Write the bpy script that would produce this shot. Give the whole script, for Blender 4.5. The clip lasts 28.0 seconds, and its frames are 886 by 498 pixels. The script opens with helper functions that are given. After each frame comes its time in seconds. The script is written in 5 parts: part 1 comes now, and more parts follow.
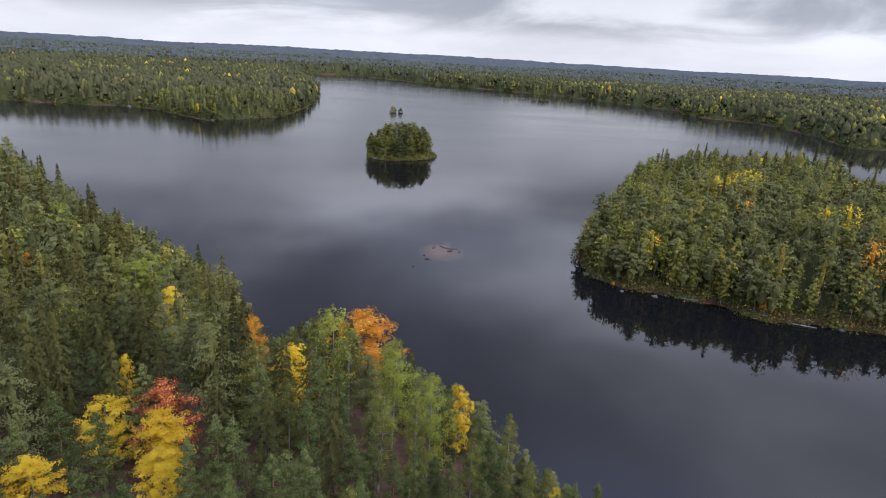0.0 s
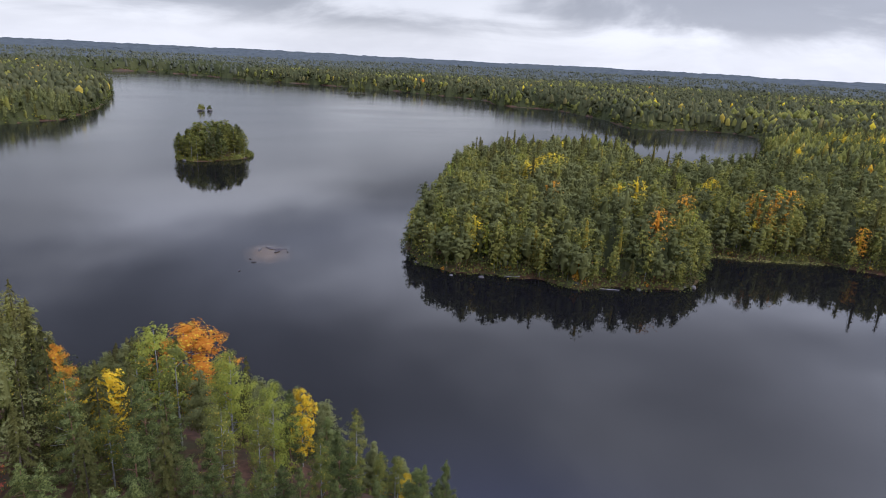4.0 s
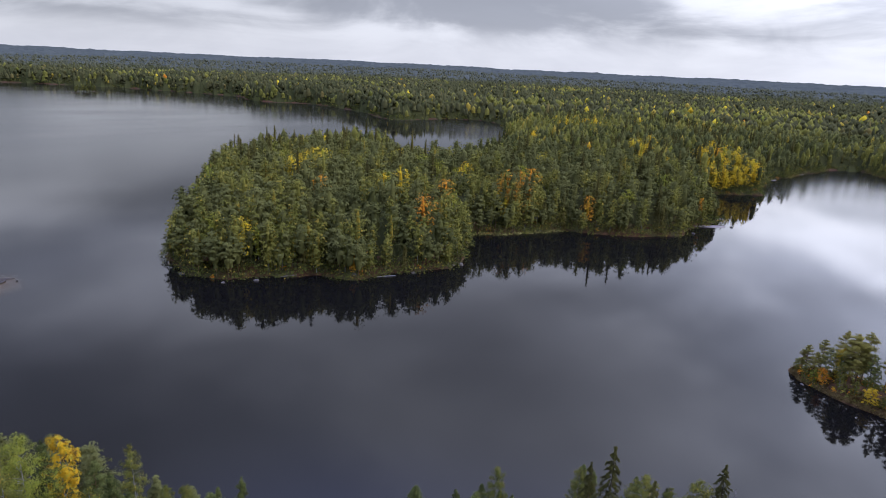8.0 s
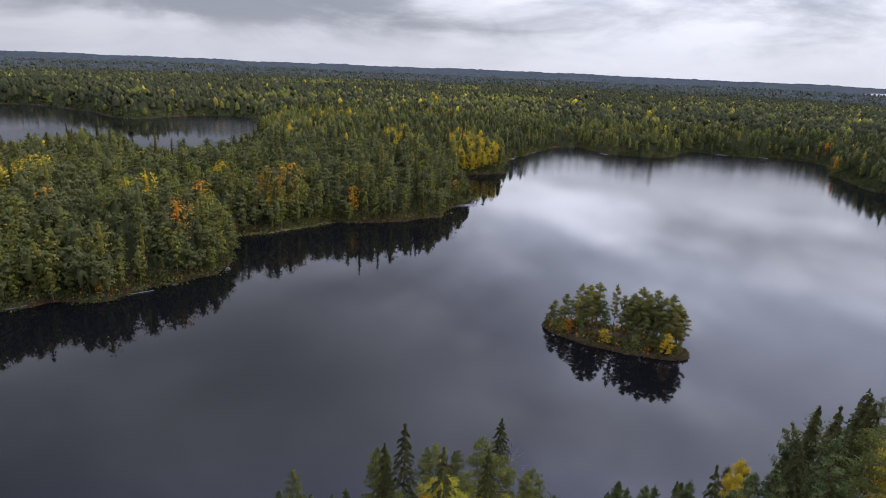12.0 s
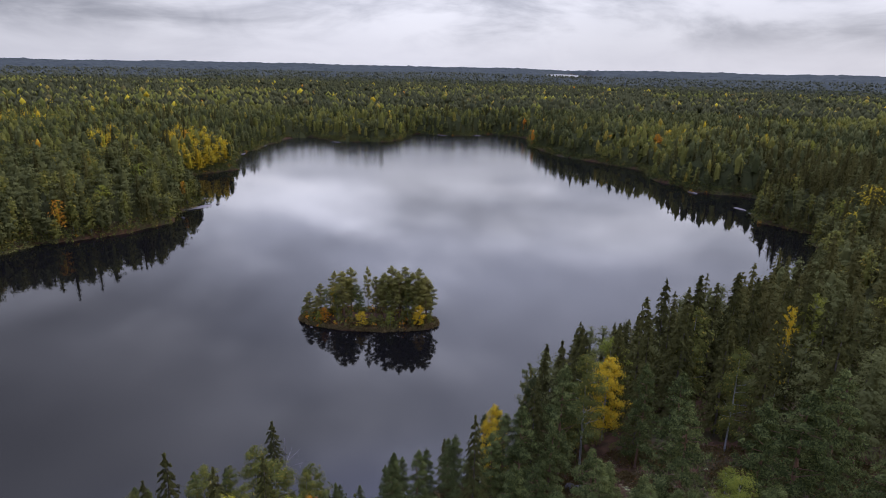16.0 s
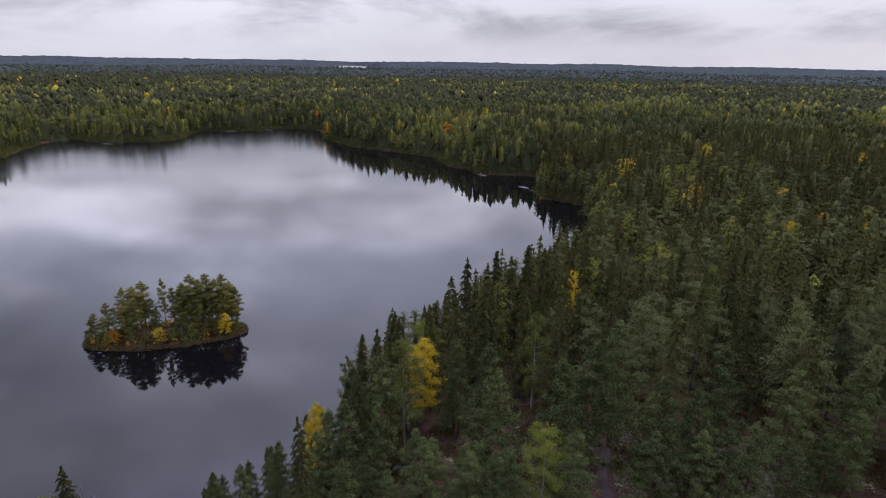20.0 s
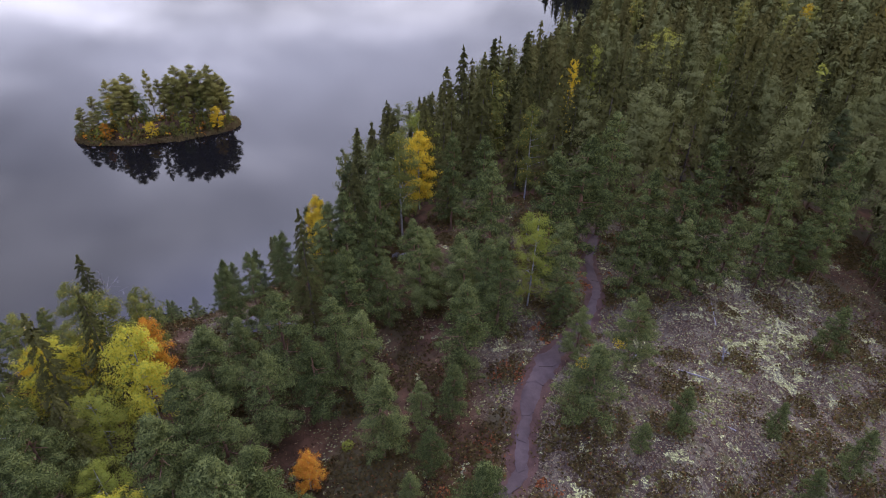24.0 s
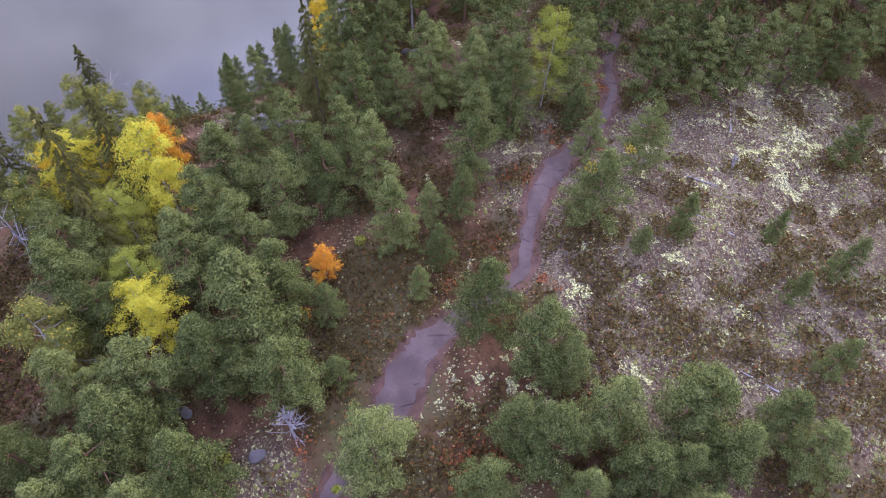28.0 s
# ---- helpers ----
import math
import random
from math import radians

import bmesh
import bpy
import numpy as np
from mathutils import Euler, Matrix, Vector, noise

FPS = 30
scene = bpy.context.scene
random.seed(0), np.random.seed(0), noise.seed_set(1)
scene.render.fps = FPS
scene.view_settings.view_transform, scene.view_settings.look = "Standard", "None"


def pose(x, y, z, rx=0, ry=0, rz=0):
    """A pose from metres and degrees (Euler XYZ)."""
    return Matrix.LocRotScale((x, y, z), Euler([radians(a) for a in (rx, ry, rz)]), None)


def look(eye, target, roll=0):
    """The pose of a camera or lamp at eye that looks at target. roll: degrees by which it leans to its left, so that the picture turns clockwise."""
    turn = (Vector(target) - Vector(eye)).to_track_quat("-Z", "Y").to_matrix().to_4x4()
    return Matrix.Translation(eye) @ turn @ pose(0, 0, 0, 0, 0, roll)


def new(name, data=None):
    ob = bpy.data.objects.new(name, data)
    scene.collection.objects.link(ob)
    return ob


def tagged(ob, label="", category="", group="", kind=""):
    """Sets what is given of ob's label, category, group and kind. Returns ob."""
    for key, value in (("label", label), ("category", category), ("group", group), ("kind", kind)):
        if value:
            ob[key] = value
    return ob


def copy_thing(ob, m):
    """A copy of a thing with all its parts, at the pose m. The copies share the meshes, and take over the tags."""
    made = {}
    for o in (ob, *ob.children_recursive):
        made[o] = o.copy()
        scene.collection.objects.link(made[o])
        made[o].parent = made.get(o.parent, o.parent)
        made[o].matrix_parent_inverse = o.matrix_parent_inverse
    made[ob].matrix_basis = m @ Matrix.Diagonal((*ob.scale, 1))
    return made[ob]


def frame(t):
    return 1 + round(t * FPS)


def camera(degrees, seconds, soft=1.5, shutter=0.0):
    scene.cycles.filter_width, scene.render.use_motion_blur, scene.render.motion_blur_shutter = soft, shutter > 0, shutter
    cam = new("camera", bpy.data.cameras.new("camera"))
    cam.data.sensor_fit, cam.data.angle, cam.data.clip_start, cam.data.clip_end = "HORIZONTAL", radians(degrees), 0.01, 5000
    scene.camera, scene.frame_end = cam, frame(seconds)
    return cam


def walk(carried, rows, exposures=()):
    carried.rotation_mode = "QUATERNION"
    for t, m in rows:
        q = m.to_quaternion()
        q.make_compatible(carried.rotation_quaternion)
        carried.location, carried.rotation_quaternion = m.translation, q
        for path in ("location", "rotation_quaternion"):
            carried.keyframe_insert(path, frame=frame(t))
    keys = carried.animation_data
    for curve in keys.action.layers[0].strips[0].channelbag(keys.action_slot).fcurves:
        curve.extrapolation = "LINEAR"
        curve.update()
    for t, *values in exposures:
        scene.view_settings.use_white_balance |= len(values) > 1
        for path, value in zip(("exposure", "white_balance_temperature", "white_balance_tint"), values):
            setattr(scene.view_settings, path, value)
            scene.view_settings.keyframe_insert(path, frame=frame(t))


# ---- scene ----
cam = camera(70.9, 28.0, 0.95)
# the clip's camera closes down over the bright water and opens up over the dark hill: seconds, stops, white balance
EXPOSURES = [(0, 0.26, 6250, 12), (4, 0.24, 6200, 12), (10, -0.14, 6200, 12), (16, -0.33, 6280, 15), (20.5, -0.38, 6290, 17), (22.5, 0.1, 6250, 18),
             (24, 0.24, 6300, 19), (26, 0.80, 6300, 22), (28, 1.19, 6270, 22)]
# one hovering point 60 m over the lake: seconds, eye, target, roll
PATH = [
    (0.0, (0, 0, 60), (1.468, 57.190, 41.913), 3.35),
    (0.5, (0, 0, 60), (3.447, 57.113, 41.937), 3.36),
    (1.0, (0, 0, 60), (5.434, 56.982, 42.012), 3.32),
    (1.5, (0, 0, 60), (7.224, 56.796, 42.055), 3.30),
    (2.0, (0, 0, 60), (8.940, 56.561, 42.086), 3.30),
    (2.5, (0, 0, 60), (10.906, 56.226, 42.119), 3.23),
    (4.5, (0, 0, 60), (19.876, 53.761, 42.259), 3.03),
    (5.0, (0, 0, 60), (22.487, 52.737, 42.304), 3.09),
    (5.5, (0, 0, 60), (25.462, 51.381, 42.346), 3.23),
    (6.0, (0, 0, 60), (28.172, 49.987, 42.460), 3.11),
    (6.5, (0, 0, 60), (30.630, 48.552, 42.551), 3.08),
    (7.0, (0, 0, 60), (32.668, 47.225, 42.605), 3.14),
    (7.5, (0, 0, 60), (34.681, 45.789, 42.661), 3.03),
    (8.0, (0, 0, 60), (36.317, 44.521, 42.709), 2.78),
    (8.5, (0, 0, 60), (38.228, 42.885, 42.696), 2.83),
    (9.0, (0, 0, 60), (40.129, 41.123, 42.720), 2.69),
    (9.5, (0, 0, 60), (42.188, 39.011, 42.729), 2.62),
    (10.0, (0, 0, 60), (43.713, 37.305, 42.753), 2.58),
    (10.5, (0, 0, 60), (45.158, 35.568, 42.804), 2.51),
    (11.0, (0, 0, 60), (46.729, 33.492, 42.833), 2.41),
    (11.5, (0, 0, 60), (48.632, 30.698, 42.897), 2.46),
    (12.0, (0, 0, 60), (50.321, 27.879, 42.955), 2.40),
    (12.5, (0, 0, 60), (51.750, 25.126, 42.953), 2.25),
    (14.5, (0, 0, 60), (55.297, 15.796, 42.890), 1.65),
    (15.0, (0, 0, 60), (56.088, 12.627, 42.834), 1.48),
    (15.5, (0, 0, 60), (56.821, 8.682, 42.796), 1.41),
    (16.0, (0, 0, 60), (57.259, 5.024, 42.790), 1.23),
    (16.5, (0, 0, 60), (57.434, 1.762, 42.731), 1.13),
    (17.0, (0, 0, 60), (57.437, -1.230, 42.694), 1.03),
    (17.5, (0, 0, 60), (57.233, -4.678, 42.607), 1.00),
    (18.0, (0, 0, 60), (56.845, -8.080, 42.584), 0.88),
    (18.5, (0, 0, 60), (56.506, -10.138, 42.556), 0.86),
    (19.0, (0, 0, 60), (56.236, -11.522, 42.544), 0.88),
    (19.5, (0, 0, 60), (55.964, -12.742, 42.517), 0.84),
    (20.0, (0, 0, 60), (55.776, -13.384, 42.397), 0.92),
    (20.5, (0, 0, 60), (55.306, -13.686, 41.186), 0.97),
    (21.0, (0, 0, 60), (54.551, -13.665, 39.085), 0.99),
    (21.5, (0, 0, 60), (53.507, -13.490, 36.441), 1.15),
    (23.5, (0, 0, 60), (48.508, -12.416, 26.942), 1.00),
    (24.0, (0, 0, 60), (47.081, -12.014, 24.800), 1.04),
    (24.5, (0, 0, 60), (45.437, -11.562, 22.560), 1.14),
    (25.0, (0, 0, 60), (43.865, -11.116, 20.601), 1.17),
    (25.5, (0, 0, 60), (42.019, -10.596, 18.501), 1.25),
    (26.0, (0, 0, 60), (40.212, -10.083, 16.626), 1.35),
    (26.5, (0, 0, 60), (38.166, -9.476, 14.684), 1.43),
    (27.0, (0, 0, 60), (36.139, -8.947, 12.947), 1.63),
    (27.5, (0, 0, 60), (34.252, -8.436, 11.465), 1.74),
    (28.0, (0, 0, 60), (34.207, -8.310, 11.412), 1.74),
]
walk(cam, [(t, look(eye, target, roll)) for t, eye, target, roll in PATH], EXPOSURES)


# ---- sky, sun ----
SUN_ELEVATION, SUN_TURN = 36.0, 145.0


def mat(name):
    m = bpy.data.materials.new(name)
    m.use_nodes = True
    t = m.node_tree
    return m, t, t.nodes["Principled BSDF"]


def node(t, kind, **values):
    n = t.nodes.new(kind)
    for key, value in values.items():
        n.inputs[key].default_value = value
    return n


def mix(t, fac, a, b, how="MIX"):
    """A colour mix; each of fac, a, b is a socket or a value."""
    n = t.nodes.new("ShaderNodeMix")
    n.data_type, n.blend_type = "RGBA", how
    for i, v in ((0, fac), (6, a), (7, b)):
        if isinstance(v, bpy.types.NodeSocket):
            t.links.new(v, n.inputs[i])
        else:
            n.inputs[i].default_value = v if i == 0 else (*v, 1)
    return n.outputs[2]


def maths(t, how, a, b=0.0, c=0.0):
    n = t.nodes.new("ShaderNodeMath")
    n.operation = how
    for i, v in enumerate((a, b, c)):
        if isinstance(v, bpy.types.NodeSocket):
            t.links.new(v, n.inputs[i])
        else:
            n.inputs[i].default_value = v
    return n.outputs[0]


def grain(t, scale, detail=3.0, rough=0.55, coord="Object", stretch=None):
    """A noise at that many waves a metre."""
    c = t.nodes.new("ShaderNodeTexCoord").outputs[coord]
    if stretch:
        mp = t.nodes.new("ShaderNodeMapping")
        mp.inputs["Scale"].default_value = stretch
        t.links.new(c, mp.inputs[0])
        c = mp.outputs[0]
    n = node(t, "ShaderNodeTexNoise", Scale=scale, Detail=detail, Roughness=rough)
    t.links.new(c, n.inputs["Vector"])
    return n.outputs["Fac"]


def ramp(t, fac, lo, hi):
    n = t.nodes.new("ShaderNodeMapRange")
    n.inputs[1].default_value, n.inputs[2].default_value = lo, hi
    n.interpolation_type = "SMOOTHSTEP"
    t.links.new(fac, n.inputs[0])
    return n.outputs[0]


def bump(t, bsdf, height, strength, distance):
    b = node(t, "ShaderNodeBump", Strength=strength, Distance=distance)
    t.links.new(height, b.inputs["Height"])
    t.links.new(b.outputs[0], bsdf.inputs["Normal"])


def make_world():
    w = bpy.data.worlds.new("overcast")
    scene.world = w
    w.use_nodes = True
    t = w.node_tree
    bg = t.nodes["Background"]
    sky = t.nodes.new("ShaderNodeTexSky")
    sky.sky_type, sky.sun_disc = "NISHITA", False
    sky.sun_elevation, sky.sun_rotation = radians(SUN_ELEVATION), radians(SUN_TURN)
    clear = mix(t, 1.0, sky.outputs[0], (0.10, 0.10, 0.10), "MULTIPLY")
    # a cloud deck at one height: direction over its rise, so that it closes up towards the horizon
    co = t.nodes.new("ShaderNodeTexCoord").outputs["Generated"]
    sep = t.nodes.new("ShaderNodeSeparateXYZ")
    t.links.new(co, sep.inputs[0])
    rise = maths(t, "MAXIMUM", sep.outputs[2], 0.0)
    over = maths(t, "ADD", rise, 0.16)
    com = t.nodes.new("ShaderNodeCombineXYZ")
    t.links.new(maths(t, "DIVIDE", sep.outputs[0], over), com.inputs[0])
    t.links.new(maths(t, "DIVIDE", sep.outputs[1], over), com.inputs[1])

    def deck(scale, detail, shift):
        mp = t.nodes.new("ShaderNodeMapping")
        mp.inputs["Location"].default_value = shift
        t.links.new(com.outputs[0], mp.inputs[0])
        n = node(t, "ShaderNodeTexNoise", Scale=scale, Detail=detail, Roughness=0.5, Distortion=0.3)
        t.links.new(mp.outputs[0], n.inputs["Vector"])
        return n.outputs["Fac"]
    heavy, fine = ramp(t, deck(0.62, 5.0, (3.7, 1.2, 0)), 0.41, 0.59), ramp(t, deck(1.7, 6.0, (0.4, 7.7, 0)), 0.3, 0.72)

    def puffs(scale, detail, shift, flat):
        mp = t.nodes.new("ShaderNodeMapping")
        mp.inputs["Location"].default_value, mp.inputs["Scale"].default_value = shift, (1, 1, flat)
        t.links.new(co, mp.inputs[0])
        n = node(t, "ShaderNodeTexNoise", Scale=scale, Detail=detail, Roughness=0.55, Distortion=0.5)
        t.links.new(mp.outputs[0], n.inputs["Vector"])
        return n.outputs["Fac"]
    # seen low over the horizon the deck shows as soft heaps, with one heavy bank in the north-east
    heaps, soft = puffs(2.6, 6.0, (1.7, 0.4, 0.3), 4.2), puffs(7.0, 5.0, (0.2, 3.1, 0), 3.0)
    toward = maths(t, "MULTIPLY_ADD", sep.outputs[0], 0.622, maths(t, "MULTIPLY", sep.outputs[1], 0.783))
    bank = maths(t, "MULTIPLY", ramp(t, toward, 0.925, 0.988), ramp(t, rise, 0.030, 0.075))
    heap = maths(t, "MULTIPLY_ADD", bank, 0.25, maths(t, "MULTIPLY_ADD", soft, 0.28, heaps))
    heap = ramp(t, heap, 0.56, 0.82)
    high = ramp(t, rise, 0.14, 0.26)
    heavy = maths(t, "MULTIPLY_ADD", high, maths(t, "SUBTRACT", heavy, heap), heap)
    fine = maths(t, "MULTIPLY_ADD", high, maths(t, "SUBTRACT", fine, soft), soft)
    cloud = mix(t, heavy, (0.92, 0.93, 0.99), (0.36, 0.375, 0.43))
    cloud = mix(t, maths(t, "MULTIPLY", fine, 0.30), cloud, (0.64, 0.66, 0.76))
    cloud = mix(t, ramp(t, rise, 0.13, 0.34), cloud, mix(t, 1.0, cloud, (0.965, 0.985, 1.06), "MULTIPLY"))
    # the lowest belt is one pale sheet, the top of the sky a little bluer
    belt = ramp(t, rise, 0.06, 0.012)
    pale = mix(t, fine, (0.90, 0.91, 0.97), (0.72, 0.735, 0.81))
    cloud = mix(t, maths(t, "MULTIPLY", belt, 0.85), cloud, pale)
    cloud = mix(t, maths(t, "MULTIPLY", ramp(t, rise, 0.52, 0.76), 0.95), cloud, (0.42, 0.49, 0.98))
    # an overcast sky is brightest overhead; an added eastern glow brightens the lake's reflections
    gain = maths(t, "MULTIPLY_ADD", ramp(t, rise, 0.10, 0.36), 0.95, 1.0)
    gain = maths(t, "MULTIPLY_ADD", ramp(t, rise, 0.41, 0.78), 4.2, gain)
    eastward = maths(t, "MULTIPLY_ADD", sep.outputs[0], 0.95, maths(t, "MULTIPLY", sep.outputs[1], -0.30))
    glow = maths(t, "MULTIPLY_ADD", ramp(t, eastward, 0.38, 0.86), 1.18, 0.67)
    low = maths(t, "MULTIPLY_ADD", ramp(t, eastward, 0.0, 0.95), 0.14, 0.94)
    glow = maths(t, "MULTIPLY_ADD", ramp(t, rise, 0.05, 0.2), maths(t, "SUBTRACT", glow, low), low)
    gain = maths(t, "MULTIPLY", gain, glow)
    # higher up the deck is torn into bright and dark fields
    field = ramp(t, deck(0.55, 7.0, (8.3, 2.9, 0)), 0.38, 0.62)
    torn = maths(t, "MULTIPLY_ADD", field, 0.75, 0.62)
    gain = maths(t, "MULTIPLY", gain, maths(t, "MULTIPLY_ADD", ramp(t, rise, 0.08, 0.25), maths(t, "SUBTRACT", torn, 1.0), 1.0))
    # patches added above the view tune the lake's reflections: brighter east, darker north
    for way, strength in (((0.94, 0.166, 0.30), 0.18), ((0.20, 0.93, 0.31), -0.14)):
        d = maths(t, "MULTIPLY_ADD", sep.outputs[0], way[0], maths(t, "MULTIPLY_ADD", sep.outputs[1], way[1], maths(t, "MULTIPLY", sep.outputs[2], way[2])))
        gain = maths(t, "MULTIPLY", gain, maths(t, "MULTIPLY_ADD", ramp(t, d, 0.90, 0.995), strength, 1.0))
    up = t.nodes.new("ShaderNodeCombineXYZ")
    for i in range(3):
        t.links.new(gain, up.inputs[i])
    cloud = mix(t, 1.0, cloud, up.outputs[0], "MULTIPLY")
    t.links.new(mix(t, 0.93, clear, cloud), bg.inputs[0])
    bg.inputs[1].default_value = 1.0


make_world()
sun = new("sun", bpy.data.lights.new("sun", "SUN"))
sun.data.energy, sun.data.angle, sun.data.color = 2.0, radians(60), (1.0, 0.96, 0.90)
sun.matrix_world = pose(0, 0, 200, 90 - SUN_ELEVATION, 0, 180 - SUN_TURN)


# ---- materials ----
def foliage(name, a, b, autumn=None, share=0.0, through_light=0.32, speckle=0.65):
    """Leaves or needles: two hues by tree, by patch and by spray."""
    m, t, p = mat(name)
    by_tree = t.nodes.new("ShaderNodeObjectInfo").outputs["Random"]
    spray = t.nodes.new("ShaderNodeNewGeometry").outputs["Random Per Island"]
    patch = ramp(t, grain(t, 0.16, 2.0), 0.35, 0.65)
    among = t.nodes.new("ShaderNodeAttribute")
    among.attribute_name = "tree"
    k = maths(t, "MULTIPLY_ADD", by_tree, 0.42, maths(t, "MULTIPLY", patch, 0.2))
    k = maths(t, "MULTIPLY_ADD", among.outputs["Fac"], 0.6, k)
    wide = ramp(t, grain(t, 0.011, 3.0), 0.40, 0.60)
    k = maths(t, "MULTIPLY_ADD", wide, 0.3, maths(t, "SUBTRACT", k, 0.34))
    k = maths(t, "MULTIPLY_ADD", spray, speckle, maths(t, "ADD", k, 0.5 * (0.65 - speckle)))
    col = mix(t, k, a, b)
    if autumn:
        col = mix(t, maths(t, "MULTIPLY", ramp(t, spray, 1 - share, 1 - share * 0.6), 1.0), col, autumn)
    t.links.new(col, p.inputs["Base Color"])
    p.inputs["Roughness"].default_value = 0.62
    p.inputs["Specular IOR Level"].default_value = 0.0
    tr = t.nodes.new("ShaderNodeBsdfTranslucent")
    t.links.new(col, tr.inputs[0])
    ms = t.nodes.new("ShaderNodeMixShader")
    ms.inputs[0].default_value = through_light
    t.links.new(p.outputs[0], ms.inputs[1])
    t.links.new(tr.outputs[0], ms.inputs[2])
    t.links.new(ms.outputs[0], t.nodes["Material Output"].inputs[0])
    return m


def plain(name, a, b, scale, rough=0.8, relief=0.3, depth=0.02, stretch=None):
    m, t, p = mat(name)
    g, fine = grain(t, scale, 5.0, stretch=stretch), grain(t, scale * 9, 3.0, stretch=stretch)
    col = mix(t, ramp(t, g, 0.3, 0.7), a, b)
    col = mix(t, maths(t, "MULTIPLY", fine, 0.4), col, tuple(v * 0.5 for v in a))
    t.links.new(col, p.inputs["Base Color"])
    p.inputs["Roughness"].default_value = rough
    p.inputs["Specular IOR Level"].default_value = 0.15
    bump(t, p, fine, relief, depth)
    return m


PINE = foliage("pine_needles", (0.031, 0.038, 0.014), (0.112, 0.113, 0.037), None, 0, 0.16, 0.16)
# paler pine copy: hilltop grey-green, and lightened so near crowns look less shaded
LIT_PINE = foliage("pale_lit_pine_needles", (0.035, 0.045, 0.014), (0.176, 0.194, 0.058), None, 0, 0.30, 0.9)
OLIVE_PINE = foliage("olive_pine_needles", (0.135, 0.130, 0.033), (0.330, 0.285, 0.072), None, 0, 0.4)
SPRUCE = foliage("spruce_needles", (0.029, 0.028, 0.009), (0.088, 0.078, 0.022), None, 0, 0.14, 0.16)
# brighter copy of the spruce needles, with light put into its colour
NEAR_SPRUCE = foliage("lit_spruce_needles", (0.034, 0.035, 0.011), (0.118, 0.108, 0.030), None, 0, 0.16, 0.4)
BIRCH = foliage("birch_leaves", (0.072, 0.086, 0.021), (0.184, 0.174, 0.040), (0.32, 0.24, 0.04), 0.08, speckle=0.35)
LIME = foliage("fading_leaves", (0.155, 0.178, 0.029), (0.265, 0.255, 0.040))
YELLOW = foliage("yellow_leaves", (0.50, 0.30, 0.016), (0.55, 0.43, 0.034), (0.34, 0.32, 0.04), 0.18)
LEMON = foliage("lemon_leaves", (0.36, 0.31, 0.028), (0.50, 0.45, 0.050), (0.24, 0.27, 0.04), 0.25)
ORANGE = foliage("orange_leaves", (0.41, 0.145, 0.018), (0.53, 0.25, 0.030), (0.56, 0.38, 0.035), 0.2)
RED = foliage("red_leaves", (0.30, 0.065, 0.035), (0.42, 0.15, 0.055), (0.52, 0.28, 0.04), 0.3)
LEAVES = {"pine": PINE, "spruce": SPRUCE, "birch": BIRCH, "lime": LIME, "lemon": LEMON, "yellow": YELLOW, "orange": ORANGE, "red": RED}
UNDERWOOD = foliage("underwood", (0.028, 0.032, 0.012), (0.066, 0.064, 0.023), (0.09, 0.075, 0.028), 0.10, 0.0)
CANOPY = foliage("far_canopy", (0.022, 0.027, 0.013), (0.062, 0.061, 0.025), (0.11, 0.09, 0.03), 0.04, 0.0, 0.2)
# the farthest woods: blue-grey haze is put into these two base colours
HAZED_SHEET = foliage("hazed_horizon_canopy", (0.046, 0.053, 0.045), (0.080, 0.088, 0.076), None, 0, 0.0, 0.2)
HAZED_CANOPY = foliage("hazed_distant_canopy", (0.034, 0.040, 0.026), (0.068, 0.070, 0.042), None, 0, 0.0, 0.2)
PINE_BARK = plain("pine_bark", (0.10, 0.065, 0.045), (0.24, 0.13, 0.075), 1.2, 0.9, 0.6, 0.03, (1, 1, 0.3))
SPRUCE_BARK = plain("spruce_bark", (0.07, 0.058, 0.05), (0.13, 0.105, 0.085), 2.0, 0.9, 0.6, 0.03)
PALE_BARK = plain("pale_bark", (0.15, 0.145, 0.13), (0.34, 0.33, 0.31), 1.5, 0.8, 0.3, 0.01, (1, 1, 4))
DEAD_WOOD = plain("dead_wood", (0.13, 0.12, 0.115), (0.27, 0.25, 0.24), 2.0, 0.85, 0.4, 0.01)
WET_STONE = plain("wet_stone", (0.035, 0.030, 0.026), (0.075, 0.064, 0.052), 0.9, 0.35, 0.4, 0.05)
STONE = plain("shore_stone", (0.065, 0.058, 0.052), (0.15, 0.135, 0.12), 0.8, 0.75, 0.4, 0.05)
LEDGE = plain("shore_ledge", (0.11, 0.095, 0.085), (0.21, 0.185, 0.165), 0.35, 0.75, 0.4, 0.08)
TRODDEN = plain("trodden_rock", (0.050, 0.034, 0.028), (0.090, 0.063, 0.052), 0.6, 0.8, 0.35, 0.04)
PEAT = plain("trodden_peat", (0.045, 0.024, 0.016), (0.088, 0.048, 0.032), 1.1, 0.9, 0.5, 0.05)


